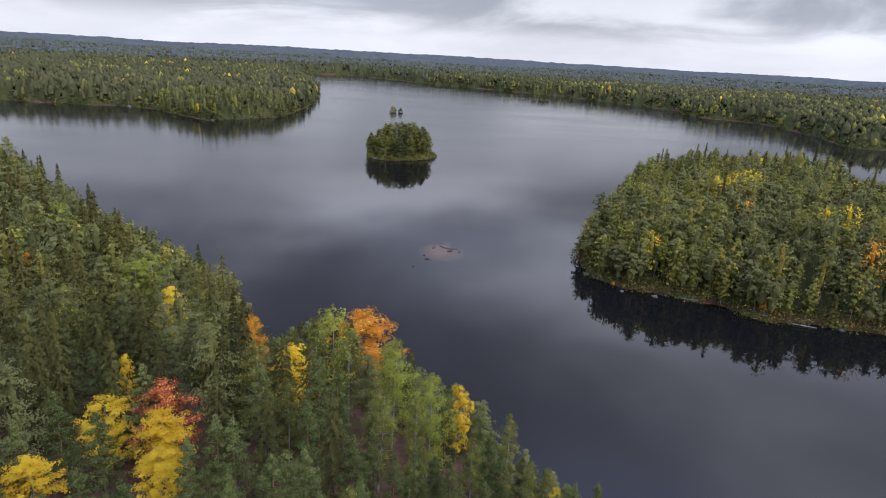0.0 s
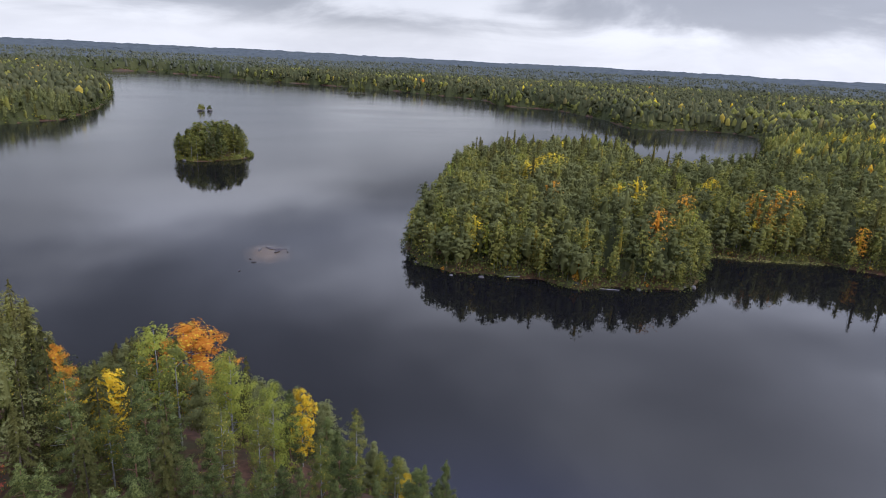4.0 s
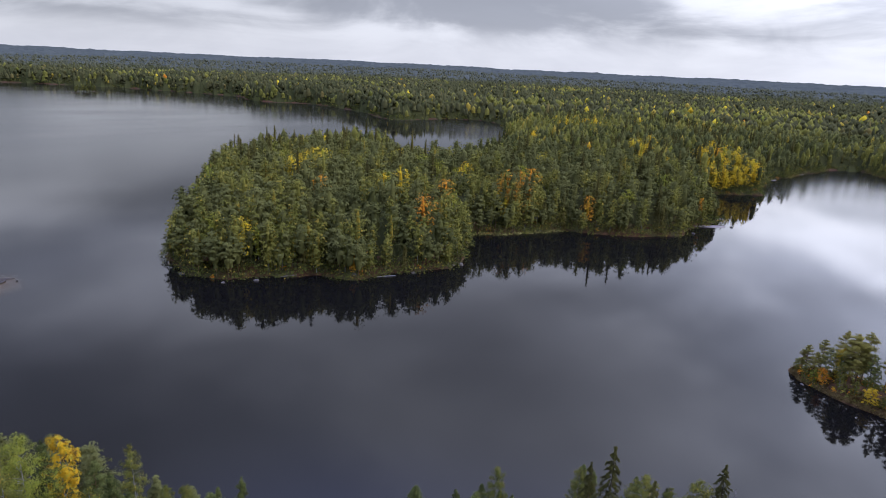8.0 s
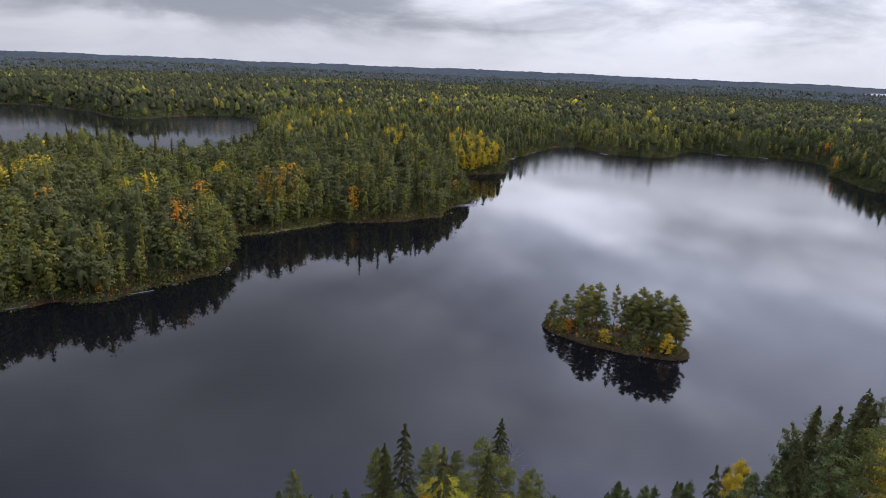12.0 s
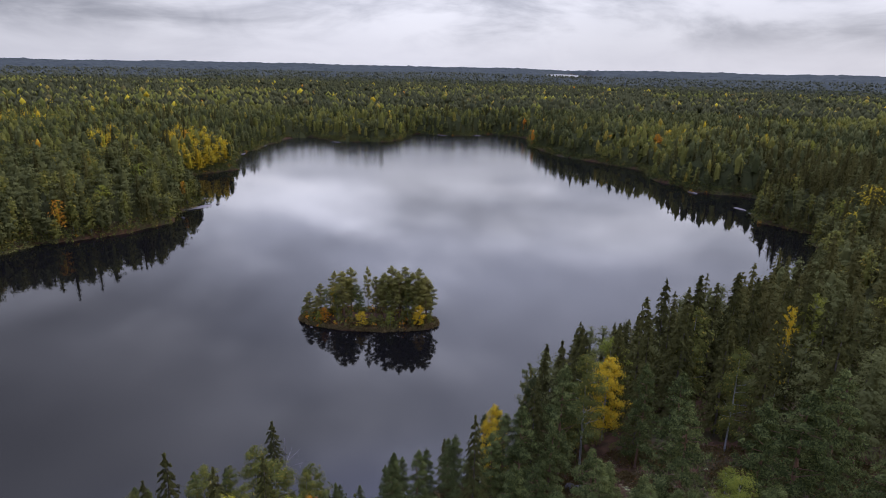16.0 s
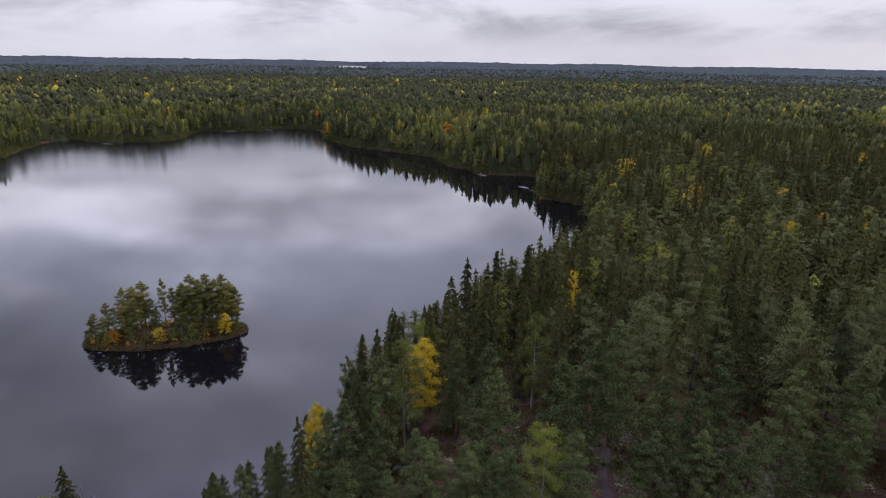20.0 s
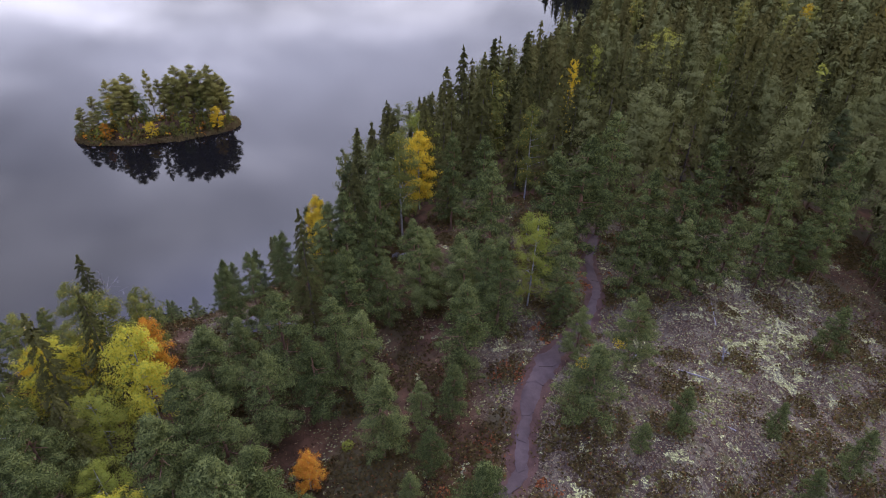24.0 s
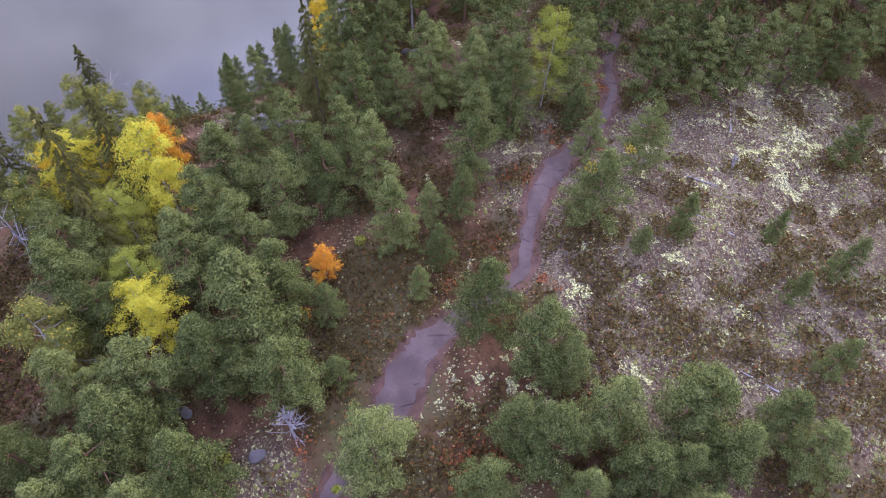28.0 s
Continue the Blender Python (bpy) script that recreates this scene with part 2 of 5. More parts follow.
def lichen_material():
    """Pale crusts and cushions with dark gaps between them."""
    m, t, p = mat("reindeer_lichen")
    big, mid, fine = grain(t, 0.5, 3.0), grain(t, 3.5, 4.0, 0.65), grain(t, 9.0, 3.0, 0.7)
    col = mix(t, ramp(t, big, 0.38, 0.62), (0.105, 0.094, 0.060), (0.135, 0.126, 0.055))
    col = mix(t, ramp(t, fine, 0.48, 0.60), col, (0.36, 0.365, 0.135))
    col = mix(t, ramp(t, mid, 0.47, 0.38), col, (0.055, 0.042, 0.030))
    t.links.new(col, p.inputs["Base Color"])
    p.inputs["Roughness"].default_value = 0.95
    p.inputs["Specular IOR Level"].default_value = 0.05
    bump(t, p, fine, 0.7, 0.05)
    return m


LICHEN = lichen_material()
MOSS = plain("moss", (0.062, 0.066, 0.016), (0.135, 0.128, 0.034), 1.8, 0.95, 0.6, 0.04)
HEATHER = foliage("heather", (0.038, 0.027, 0.010), (0.112, 0.082, 0.026), (0.14, 0.06, 0.022), 0.06, 0.1, 0.4)
RUST = foliage("rusty_shrub", (0.14, 0.048, 0.018), (0.25, 0.095, 0.034), None, 0, 0.1)
LITTER = foliage("leaf_litter", (0.042, 0.023, 0.012), (0.150, 0.086, 0.044), (0.25, 0.18, 0.09), 0.16, 0.0)
REED = foliage("reeds", (0.22, 0.21, 0.06), (0.34, 0.31, 0.11))
SEDGE = foliage("sedge", (0.085, 0.060, 0.026), (0.155, 0.115, 0.045))


def ground_material():
    """Forest floor with bare bedrock, lichen and heath on the open dome."""
    m, t, p = mat("forest_floor")
    big, mid, fine = grain(t, 0.11, 4.0), grain(t, 0.55, 6.0, 0.65), grain(t, 4.0, 4.0, 0.7)
    floor = mix(t, ramp(t, mid, 0.35, 0.65), (0.034, 0.019, 0.009), (0.086, 0.044, 0.022))
    floor = mix(t, ramp(t, big, 0.48, 0.62), floor, (0.050, 0.043, 0.018))
    rock = mix(t, ramp(t, fine, 0.3, 0.7), (0.052, 0.041, 0.025), (0.106, 0.085, 0.054))
    rock = mix(t, ramp(t, grain(t, 2.4, 6.0, 0.7), 0.50, 0.56), rock, (0.088, 0.066, 0.044))
    rock = mix(t, ramp(t, mid, 0.42, 0.52), rock, (0.046, 0.030, 0.020))
    rock = mix(t, ramp(t, grain(t, 1.5, 9.0, 0.8), 0.57, 0.63), rock, (0.15, 0.132, 0.072))
    rock = mix(t, ramp(t, grain(t, 0.8, 5.0, 0.7, stretch=(1, 1.3, 1)), 0.55, 0.63), rock, (0.055, 0.050, 0.018))
    rock = mix(t, ramp(t, grain(t, 6.0, 5.0, 0.75), 0.53, 0.58), rock, (0.148, 0.124, 0.064))
    rock = mix(t, ramp(t, grain(t, 3.1, 6.0, 0.75), 0.44, 0.39), rock, (0.026, 0.019, 0.012))
    att = t.nodes.new("ShaderNodeAttribute")
    att.attribute_name = "bare"
    bare = ramp(t, maths(t, "MULTIPLY_ADD", mid, 0.7, maths(t, "SUBTRACT", att.outputs["Fac"], 0.35)), 0.30, 0.58)
    t.links.new(mix(t, bare, floor, rock), p.inputs["Base Color"])
    p.inputs["Roughness"].default_value = 0.95
    p.inputs["Specular IOR Level"].default_value = 0.08
    bump(t, p, mid, 0.6, 0.15)
    return m


def water_material(name="lake_water", calm=0.010):
    m, t, p = mat(name)
    p.inputs["Base Color"].default_value = (0.004, 0.0038, 0.0038, 1)
    p.inputs["IOR"].default_value = 1.33
    wind = ramp(t, grain(t, 0.008, 3.0, stretch=(1, 2.2, 1)), 0.38, 0.66)
    # the wide north reach lies open to the wind, the bays are calm
    place = t.nodes.new("ShaderNodeSeparateXYZ")
    t.links.new(t.nodes.new("ShaderNodeTexCoord").outputs["Object"], place.inputs[0])
    north = ramp(t, maths(t, "MULTIPLY_ADD", place.outputs[0], -0.5, place.outputs[1]), 200.0, 480.0)
    lee = t.nodes.new("ShaderNodeAttribute")
    lee.attribute_name = "lee"
    north = maths(t, "MULTIPLY", north, maths(t, "MAXIMUM", ramp(t, lee.outputs["Fac"], 0.62, 0.22), 0.8))
    rough = maths(t, "MULTIPLY_ADD", wind, 0.035, calm)
    # and so does the far end of the east bay
    bay = maths(t, "MULTIPLY", ramp(t, place.outputs[0], 290.0, 400.0), ramp(t, place.outputs[1], -60.0, 20.0))
    north = maths(t, "MAXIMUM", north, maths(t, "MULTIPLY", bay, 1.35))
    t.links.new(maths(t, "MULTIPLY_ADD", north, 0.12, rough), p.inputs["Roughness"])
    bump(t, p, grain(t, 0.9, 3.0, 0.6), 0.05, 0.08)
    return m


GROUND, WATER, RUFFLED = ground_material(), water_material(), water_material("ruffled_water", 0.18)

# ---- the plan of the land: shorelines in metres, the hovering point at the origin ----
NEAR_SHORE = [(-520, 480), (-330, 385), (-171, 255), (-135, 216), (-94, 176), (-72, 154), (-50, 137), (-33, 116), (-14, 106),
              (2, 90), (15, 71), (30, 58), (46, 48), (58, 40), (66, 28), (68, 14), (74, 3), (88, -6), (98, -12),
              (108, -22), (122, -32), (128, -44), (142, -60), (168, -84), (205, -108), (240, -122)]
EAST_SHORE = [(256, -105), (276, -114), (310, -128), (318, -99), (348, -88), (388, -84), (421, -52), (448, -35), (478, -24),
              (535, -25), (562, 7), (540, 31), (543, 75), (482, 84), (471, 120), (499, 153), (478, 169), (386, 168),
              (364, 161), (337, 149), (311, 161), (290, 156), (272, 143)]
PENINSULA = [(254, 128), (239, 127), (219, 122), (196, 134), (186, 147), (174, 154), (155, 159), (143, 161), (136, 154),
             (123, 142), (116, 137), (99, 141), (88, 145), (78, 154), (62, 158), (54, 161), (48, 169), (48, 180),
             (51, 195), (63, 223), (89, 278), (107, 318), (136, 326), (168, 331), (202, 340), (222, 328), (200, 285), (188, 268), (206, 262), (228, 262),
             (262, 278), (330, 330), (370, 380), (430, 440)]
FAR_SHORE = [(462, 475), (468, 520), (425, 541), (390, 535), (368, 540), (366, 575), (384, 620), (382, 739), (319, 805), (337, 878),
             (283, 968), (215, 1060), (129, 1134), (30, 1197), (-83, 1315), (-201, 1416), (-300, 1330), (-250, 1120),
             (-167, 910), (-142, 770), (-127, 636), (-129, 539), (-156, 501), (-177, 486), (-217, 522), (-254, 552),
             (-322, 546), (-400, 550), (-500, 570)]
# islands: centre, half length, half width, turn in degrees, height of the ground
ISLANDS = [(-18, 367, 21, 15, 30, 1.6), (-40.6, 628, 3.2, 2, 0, 0.6), (-34.2, 629, 2.6, 2, 0, 0.6), (156, 944, 23, 9, 35, 1.2),
           (136.5, 29.5, 16.6, 6.1, -88, 0.9)]


def shore_distance(x, y):
    """Metres from the shoreline, positive on land."""
    ring = np.array(NEAR_SHORE + EAST_SHORE + PENINSULA + FAR_SHORE, float)
    shape, x, y = np.shape(x), np.ravel(x).astype(float), np.ravel(y).astype(float)
    # the shore wavers by a metre or two
    wx = x + 1.6 * np.sin(y / 7.3 + 1) + 0.8 * np.sin(y / 2.9 + x / 4.1)
    wy = y + 1.6 * np.sin(x / 6.7 + 2) + 0.8 * np.sin(x / 3.3 - y / 4.7)
    best, inside = np.full(len(x), 1e18), np.zeros(len(x), bool)
    for (ax, ay), (bx, by) in zip(ring, np.roll(ring, -1, axis=0)):
        ex, ey = bx - ax, by - ay
        s = np.clip(((wx - ax) * ex + (wy - ay) * ey) / (ex * ex + ey * ey), 0, 1)
        best = np.minimum(best, (wx - ax - s * ex) ** 2 + (wy - ay - s * ey) ** 2)
        if ey:
            inside ^= ((ay > wy) != (by > wy)) & (wx < ax + (wy - ay) / ey * ex)
    d = np.sqrt(best) * np.where(inside, -1, 1)
    return d.reshape(shape)


def island_level(x, y):
    """Height of the islands over the lake bed, negative away from them."""
    z = np.full(np.shape(x), -9.0)
    for cx, cy, a, b, turn, top in ISLANDS:
        c, s = np.cos(np.radians(turn)), np.sin(np.radians(turn))
        u, v = ((x - cx) * c + (y - cy) * s) / a, (-(x - cx) * s + (y - cy) * c) / b
        z = np.maximum(z, np.minimum(top, top * 2.2 * (1 - np.hypot(u, v) + 0.06 * np.sin(5 * np.arctan2(v, u) + cx))))
    return z


def rolling(x, y):
    return (np.sin(x / 190 + 1.3) * np.cos(y / 230 - 0.4) + 0.7 * np.sin((x + 2 * y) / 410 + 2) + 0.5 * np.sin((x - y) / 97)
            + 0.9 * np.sin((2 * x - y) / 900 + 0.7))


def ground_z(x, y):
    """Height of the ground."""
    x, y = np.asarray(x, float), np.asarray(y, float)
    d, r = shore_distance(x, y), np.hypot(x, y)
    near = np.exp(-((x - 12) ** 2 + (y + 12) ** 2) / (2 * 62.0 ** 2))
    top = 5 + 19 * near + 2.2 * (1 + 0.6 * rolling(x, y)) * np.clip(r / 250, 0, 1) + 9 * np.clip((r - 900) / 3500, 0, 1) * (1 + 0.30 * rolling(x, y))
    knobs = 0.45 * np.sin(x / 3.1 + 0.6 * np.sin(y / 4)) * np.cos(y / 3.7) + 0.2 * np.sin(x / 1.3 + y / 1.7)
    land = (top + near * knobs) * (1 - np.exp(-np.maximum(d, 0) / (15 - 4.5 * near))) + 0.25 * np.clip(d, 0, 1)
    bed = np.maximum(-4, 0.35 * d)
    shoal = 4.12 * np.exp(-((x - 5) / 7.5) ** 4 - ((y - 186) / 8.0) ** 4) - 4.14 + 0.05 * np.sin(x * 1.9 + y) * np.sin(y * 1.3 - 0.7 * x)
    z = np.where(d > 0, land, np.maximum(np.maximum(bed, island_level(x, y)), shoal))
    pond = np.hypot((x - 3150) / 700, (y + 297 + 0.07 * (x - 3150)) / 90)
    return np.where(pond < 1.3, np.minimum(z, 4 + 16 * np.clip(pond - 1, 0, 1)), z)


# ---- the land and the water ----
def mesh_object(name, verts, faces, material, smooth=False):
    me = bpy.data.meshes.new(name)
    verts, faces = np.asarray(verts, np.float32), np.asarray(faces, np.int32)
    me.vertices.add(len(verts))
    me.vertices.foreach_set("co", verts.ravel())
    me.loops.add(faces.size)
    me.loops.foreach_set("vertex_index", faces.ravel())
    me.polygons.add(len(faces))
    me.polygons.foreach_set("loop_start", np.arange(0, faces.size, faces.shape[1], dtype=np.int32))
    me.polygons.foreach_set("use_smooth", np.full(len(faces), smooth))
    me.update(calc_edges=True)
    me.materials.append(material)
    return new(name, me)


def sheet(rows, columns, wrap):
    """Quads of a grid of rows by columns."""
    a = np.arange(rows * columns).reshape(rows, columns)
    b = np.roll(a, -1, axis=1)
    q = np.stack([a[:-1], b[:-1], b[1:], a[1:]], axis=-1)
    return (q if wrap else q[:, :-1]).reshape(-1, 4)


def open_dome(x, y):
    """How bare the ground is: 1 on the open bedrock of the hilltop, 0 in the closed woods."""
    a = np.exp(-((x - 30) / 26) ** 4 - ((y + 30) / 20) ** 4)
    b = 0.4 * np.exp(-((x - 26) / 16) ** 4 - ((y + 4) / 12) ** 4)
    c = np.exp(-((x - 49) / 9) ** 2 - ((y - 8) / 7) ** 2)
    d = np.exp(-((x - 12) / 4) ** 2 - ((y - 7) / 4) ** 2)
    return np.maximum(np.maximum(a, 0.45 * b), np.maximum(0.7 * c, 0.6 * d))


ANGLES = np.radians(np.concatenate([np.linspace(-62, 135, 420, endpoint=False), np.linspace(135, 298, 60, endpoint=False)]))
RINGS = np.concatenate([[0.02], np.arange(1.0, 112, 1.0), np.arange(112, 400, 1.9), np.geomspace(400, 4900, 80)])
gx, gy = RINGS[:, None] * np.cos(ANGLES), RINGS[:, None] * np.sin(ANGLES)
gz = ground_z(gx, gy)
ground = mesh_object("ground", np.stack([gx, gy, gz], -1).reshape(-1, 3), sheet(len(RINGS), len(ANGLES), True), GROUND, True)
bare = ground.data.attributes.new("bare", "FLOAT", "POINT")
bare.data.foreach_set("value", open_dome(gx, gy).ravel().astype(np.float32))
tagged(ground, "brown forest floor with bare grey bedrock and lichen", "ground", kind="structure")


def water_disc(name, cx, cy, a, b, z, label, material):
    n = 96
    w = np.linspace(0, 2 * np.pi, n, endpoint=False)
    rim = np.stack([cx + a * np.cos(w), cy + b * np.sin(w), np.full(n, z)], -1)
    verts = np.concatenate([[[cx, cy, z]], rim])
    faces = [(0, 1 + i, 1 + (i + 1) % n) for i in range(n)]
    return tagged(mesh_object(name, verts, faces, material), label, "lake", kind="structure")


wx, wy = np.meshgrid(np.arange(-1180, 1431, 15.0), np.arange(-600, 1611, 15.0))
water = mesh_object("water", np.stack([wx, wy, 0 * wx], -1).reshape(-1, 3), sheet(wx.shape[0], wx.shape[1], False), WATER, True)
water.data.attributes.new("lee", "FLOAT", "POINT").data.foreach_set("value", np.exp(np.minimum(shore_distance(wx, wy), 0) / 70).ravel().astype(np.float32))
tagged(water, "calm dark lake water mirroring grey clouds", "lake", kind="structure")
water_disc("distant_water", 3150, -297, 760, 170, 7.5, "pale distant lake beyond the woods", RUFFLED)


# ---- trees ----
def sprays(rng, centres, size, loose=0.6, out=None, long=1.0):
    """One ragged leafy triangle for each centre, turned outwards where out gives the way."""
    n = len(centres)
    face = rng.normal(size=(n, 3))
    face /= np.linalg.norm(face, axis=1)[:, None]
    if out is not None:
        face = out + loose * face
        face /= np.linalg.norm(face, axis=1)[:, None]
    a = np.cross(face, rng.normal(size=(n, 3)))
    a /= np.linalg.norm(a, axis=1)[:, None]
    b = np.cross(face, a)
    s = (size * rng.uniform(0.6, 1.35, n))[:, None]
    return np.stack([centres + a * s * long, centres - a * s * 0.5 * long + b * s * 0.75 / long, centres - a * s * 0.5 * long - b * s * 0.75 / long], 1).reshape(-1, 3)


def outward(at):
    """The way out of a bush and upwards, at places given from its foot."""
    way = np.stack([at[..., 0], at[..., 1], np.full(at.shape[:-1], 0.0)], -1)
    way /= np.maximum(np.linalg.norm(way, axis=-1), 1e-3)[..., None]
    way[..., 2] = 0.75
    return way / 1.25


# crowns, for a tree one metre high: clumps, foot of the crown, half width, radius and flatness of a clump
FORMS = {"pine": (138, 0.13, 0.205, 0.036, 0.75), "wood_pine": (45, 0.36, 0.198, 0.064, 0.72), "near_pine": (72, 0.20, 0.200, 0.054, 0.8), "old_pine": (72, 0.34, 0.165, 0.042, 0.75),
         "birch": (96, 0.16, 0.175, 0.040, 1.05), "leafy": (120, 0.13, 0.262, 0.052, 0.9)}


def crown_points(kind, rng, n):
    """Places of n leaf sprays in the crown of a tree one metre high, and the way that each one faces."""
    if kind == "spruce":
        whorls, spokes = 17, 7
        arms = rng.uniform(0.58, 1.12, (whorls, spokes))
        turns = rng.uniform(0, 0.8, (whorls, spokes)) + np.arange(spokes) * 2 * np.pi / spokes + rng.uniform(0, 6.28, (whorls, 1))
        s = rng.uniform(0, 1, n) ** 1.35
        i, j = np.minimum((s * whorls).astype(int), whorls - 1), rng.integers(0, spokes, n)
        level = (i + 0.3) / whorls
        k = rng.uniform(0.10, 1, n) ** 0.7
        reach = (0.225 * (1 - level) ** 0.80 + 0.010) * arms[i, j] * k
        w = turns[i, j] + rng.normal(0, 0.11, n) * (1.1 - 0.4 * k)
        z = 0.11 + 0.87 * level - 0.62 * reach * k - rng.uniform(0, 0.016, n) + 0.10 * reach + 0.012 * np.sin(7.0 * j + 3.1 * i)
        tip = rng.uniform(0, 1, n) < 0.018
        reach, z = np.where(tip, 0.004, reach), np.where(tip, rng.uniform(0.93, 1.0, n), z)
        at = np.stack([reach * np.cos(w), reach * np.sin(w), z], -1)
        return at, np.stack([np.cos(w) * 0.7, np.sin(w) * 0.7, np.full(n, 0.72)], -1)
    clumps, low, wide, fat, flat = FORMS.get(kind, FORMS["leafy"])
    wide, low = wide * rng.uniform(0.9, 1.1), low * rng.uniform(0.8, 1.2)
    # three clumps along each limb
    limb, step = np.arange(clumps) // 3, np.arange(clumps) % 3
    s = np.clip((limb + rng.uniform(0, 1, clumps // 3)[limb]) / (clumps // 3), 0, 1) ** 0.92
    form = np.sqrt(np.clip(1 - np.abs((s - 0.30) / 0.72) ** 2.2, 0.0, 1)) if "pine" not in kind else np.clip(1 - s ** (1.5 if kind in ("pine", "near_pine") else 2.6), 0, 1) ** (0.72 if kind in ("pine", "near_pine") else 0.55) * np.minimum(1, 0.66 + 1.8 * s)
    w = limb * 2.4 + rng.normal(0, 0.4, clumps // 3)[limb] + rng.normal(0, 0.22, clumps)
    arm = wide * form * rng.uniform(0.68, 1.15, clumps // 3)[limb] * np.array([0.40, 0.72, 1.0])[step]
    size = fat * rng.uniform(0.7, 1.3, clumps) * (0.66 + 0.34 * form) * np.array([0.9, 1.1, 0.9])[step]
    mid = np.stack([arm * np.cos(w), arm * np.sin(w), low + (0.955 - low) * s + 0.20 * arm - 0.3 * size], -1)
    mid[-1] = (0, 0, 0.965)
    i = rng.choice(clumps, n, p=size ** 2 / (size ** 2).sum())
    out = rng.normal(size=(n, 3))
    out /= np.linalg.norm(out, axis=1)[:, None]
    out[:, 2] = np.where((out[:, 2] < -0.2) & (rng.uniform(0, 1, n) < 0.75), -out[:, 2], out[:, 2])
    at = mid[i] + out * (size[i] * rng.uniform(0.10, 1.45, n) ** 0.7)[:, None] * (1, 1, flat)
    at[:, 2] = np.minimum(at[:, 2], 1.0)
    rim = np.stack([np.cos(w), np.sin(w), 0.45 + 0.6 * s], -1)[i] * 0.8
    return at, out * 0.75 + rim


# the dense inside of a crown: height and radius from the foot to the tip
CORES = {"spruce": [(0.10, 0.085), (0.35, 0.075), (0.66, 0.04), (0.97, 0.004)],
         "pine": [(0.24, 0.07), (0.42, 0.135), (0.70, 0.115), (0.88, 0.06), (0.95, 0.004)],
         "old_pine": [(0.52, 0.03), (0.66, 0.06), (0.85, 0.05), (0.94, 0.004)],
         "leafy": [(0.22, 0.06), (0.40, 0.13), (0.68, 0.11), (0.86, 0.06), (0.94, 0.004)]}
# whole crowns seen from far away
BLOBS = {"spruce": [(0.20, 0.14), (0.55, 0.085), (1.02, 0.004)], "pine": [(0.42, 0.165), (0.80, 0.135), (1.0, 0.012)],
         "leafy": [(0.34, 0.175), (0.76, 0.155), (0.99, 0.014)]}


def cores(rng, form, x, y, z, h, wide, sides, rough=0.25):
    """An uneven closed crown at each place. Vertices and triangles."""
    form = np.array(form)
    n, m = len(x), len(form)
    w = np.arange(sides) * 2 * np.pi / sides + rng.uniform(0, 6, (n, m, 1))
    r = form[None, :, 1, None] * (h * wide)[:, None, None] * rng.uniform(1 - rough, 1 + rough, (n, m, sides))
    zz = z[:, None, None] + (form[None, :, 0, None] + rng.uniform(-0.04, 0.04, (n, m, sides)) * (np.arange(m) < m - 1)[None, :, None]) * h[:, None, None]
    v = np.stack([x[:, None, None] + r * np.cos(w), y[:, None, None] + r * np.sin(w), zz], -1).reshape(n, -1, 3)
    # the tip is one point
    v = v[:, :(m - 1) * sides + 1]
    i = np.arange(sides)
    j = (i + 1) % sides
    f = [np.concatenate([np.stack([i + a, j + a, j + a + sides], -1), np.stack([i + a, j + a + sides, i + a + sides], -1)]) for a in range(0, (m - 2) * sides, sides)]
    f = np.concatenate(f + [np.stack([i + (m - 2) * sides, j + (m - 2) * sides, np.full(sides, (m - 1) * sides)], -1)])
    return v.reshape(-1, 3), (f[None] + v.shape[1] * np.arange(n)[:, None, None]).reshape(-1, 3)


def tube(a, b, ra, rb, sides):
    """A tapered stick from a to b: vertices and quads."""
    a, b = np.asarray(a, float), np.asarray(b, float)
    u = np.cross(b - a, (0.3, 0.9, 0.2))
    u /= np.linalg.norm(u)
    v = np.cross(b - a, u)
    v /= np.linalg.norm(v)
    w = np.arange(sides) * 2 * np.pi / sides
    ring = np.cos(w)[:, None] * u + np.sin(w)[:, None] * v
    i = np.arange(sides)
    j = (i + 1) % sides
    return np.concatenate([a + ring * ra, b + ring * rb]), np.stack([i, j, j + sides, i + sides], -1)


def joined(pieces):
    verts, faces, k = [], [], 0
    for v, f in pieces:
        verts.append(v)
        faces.append(np.asarray(f) + k)
        k += len(v)
    return np.concatenate(verts), np.concatenate(faces)


LEAVES["old_pine"] = PINE
BARKS = {"pine": PINE_BARK, "old_pine": PINE_BARK, "spruce": SPRUCE_BARK}
TREE_NAMES = {"pine": ("pine_tree", "Scots pine with rounded grey-green needle crown and rusty trunk"),
              "old_pine": ("pine_tree", "tall slender pine with bare trunk and high crown"),
              "spruce": ("spruce_tree", "dark green Norway spruce with a pointed layered crown"),
              "birch": ("birch_tree", "birch with thin olive-green crown turning yellow and pale trunk"),
              "lime": ("aspen_tree", "aspen with bright yellow-green leaves"),
              "lemon": ("maple_tree", "maple in lemon-yellow autumn leaf on the hilltop"),
              "yellow": ("maple_tree", "maple in full golden yellow autumn leaf"),
              "orange": ("maple_tree", "maple with glowing orange autumn leaves"),
              "red": ("rowan_tree", "rowan with dull red autumn leaves")}
TREES = {}


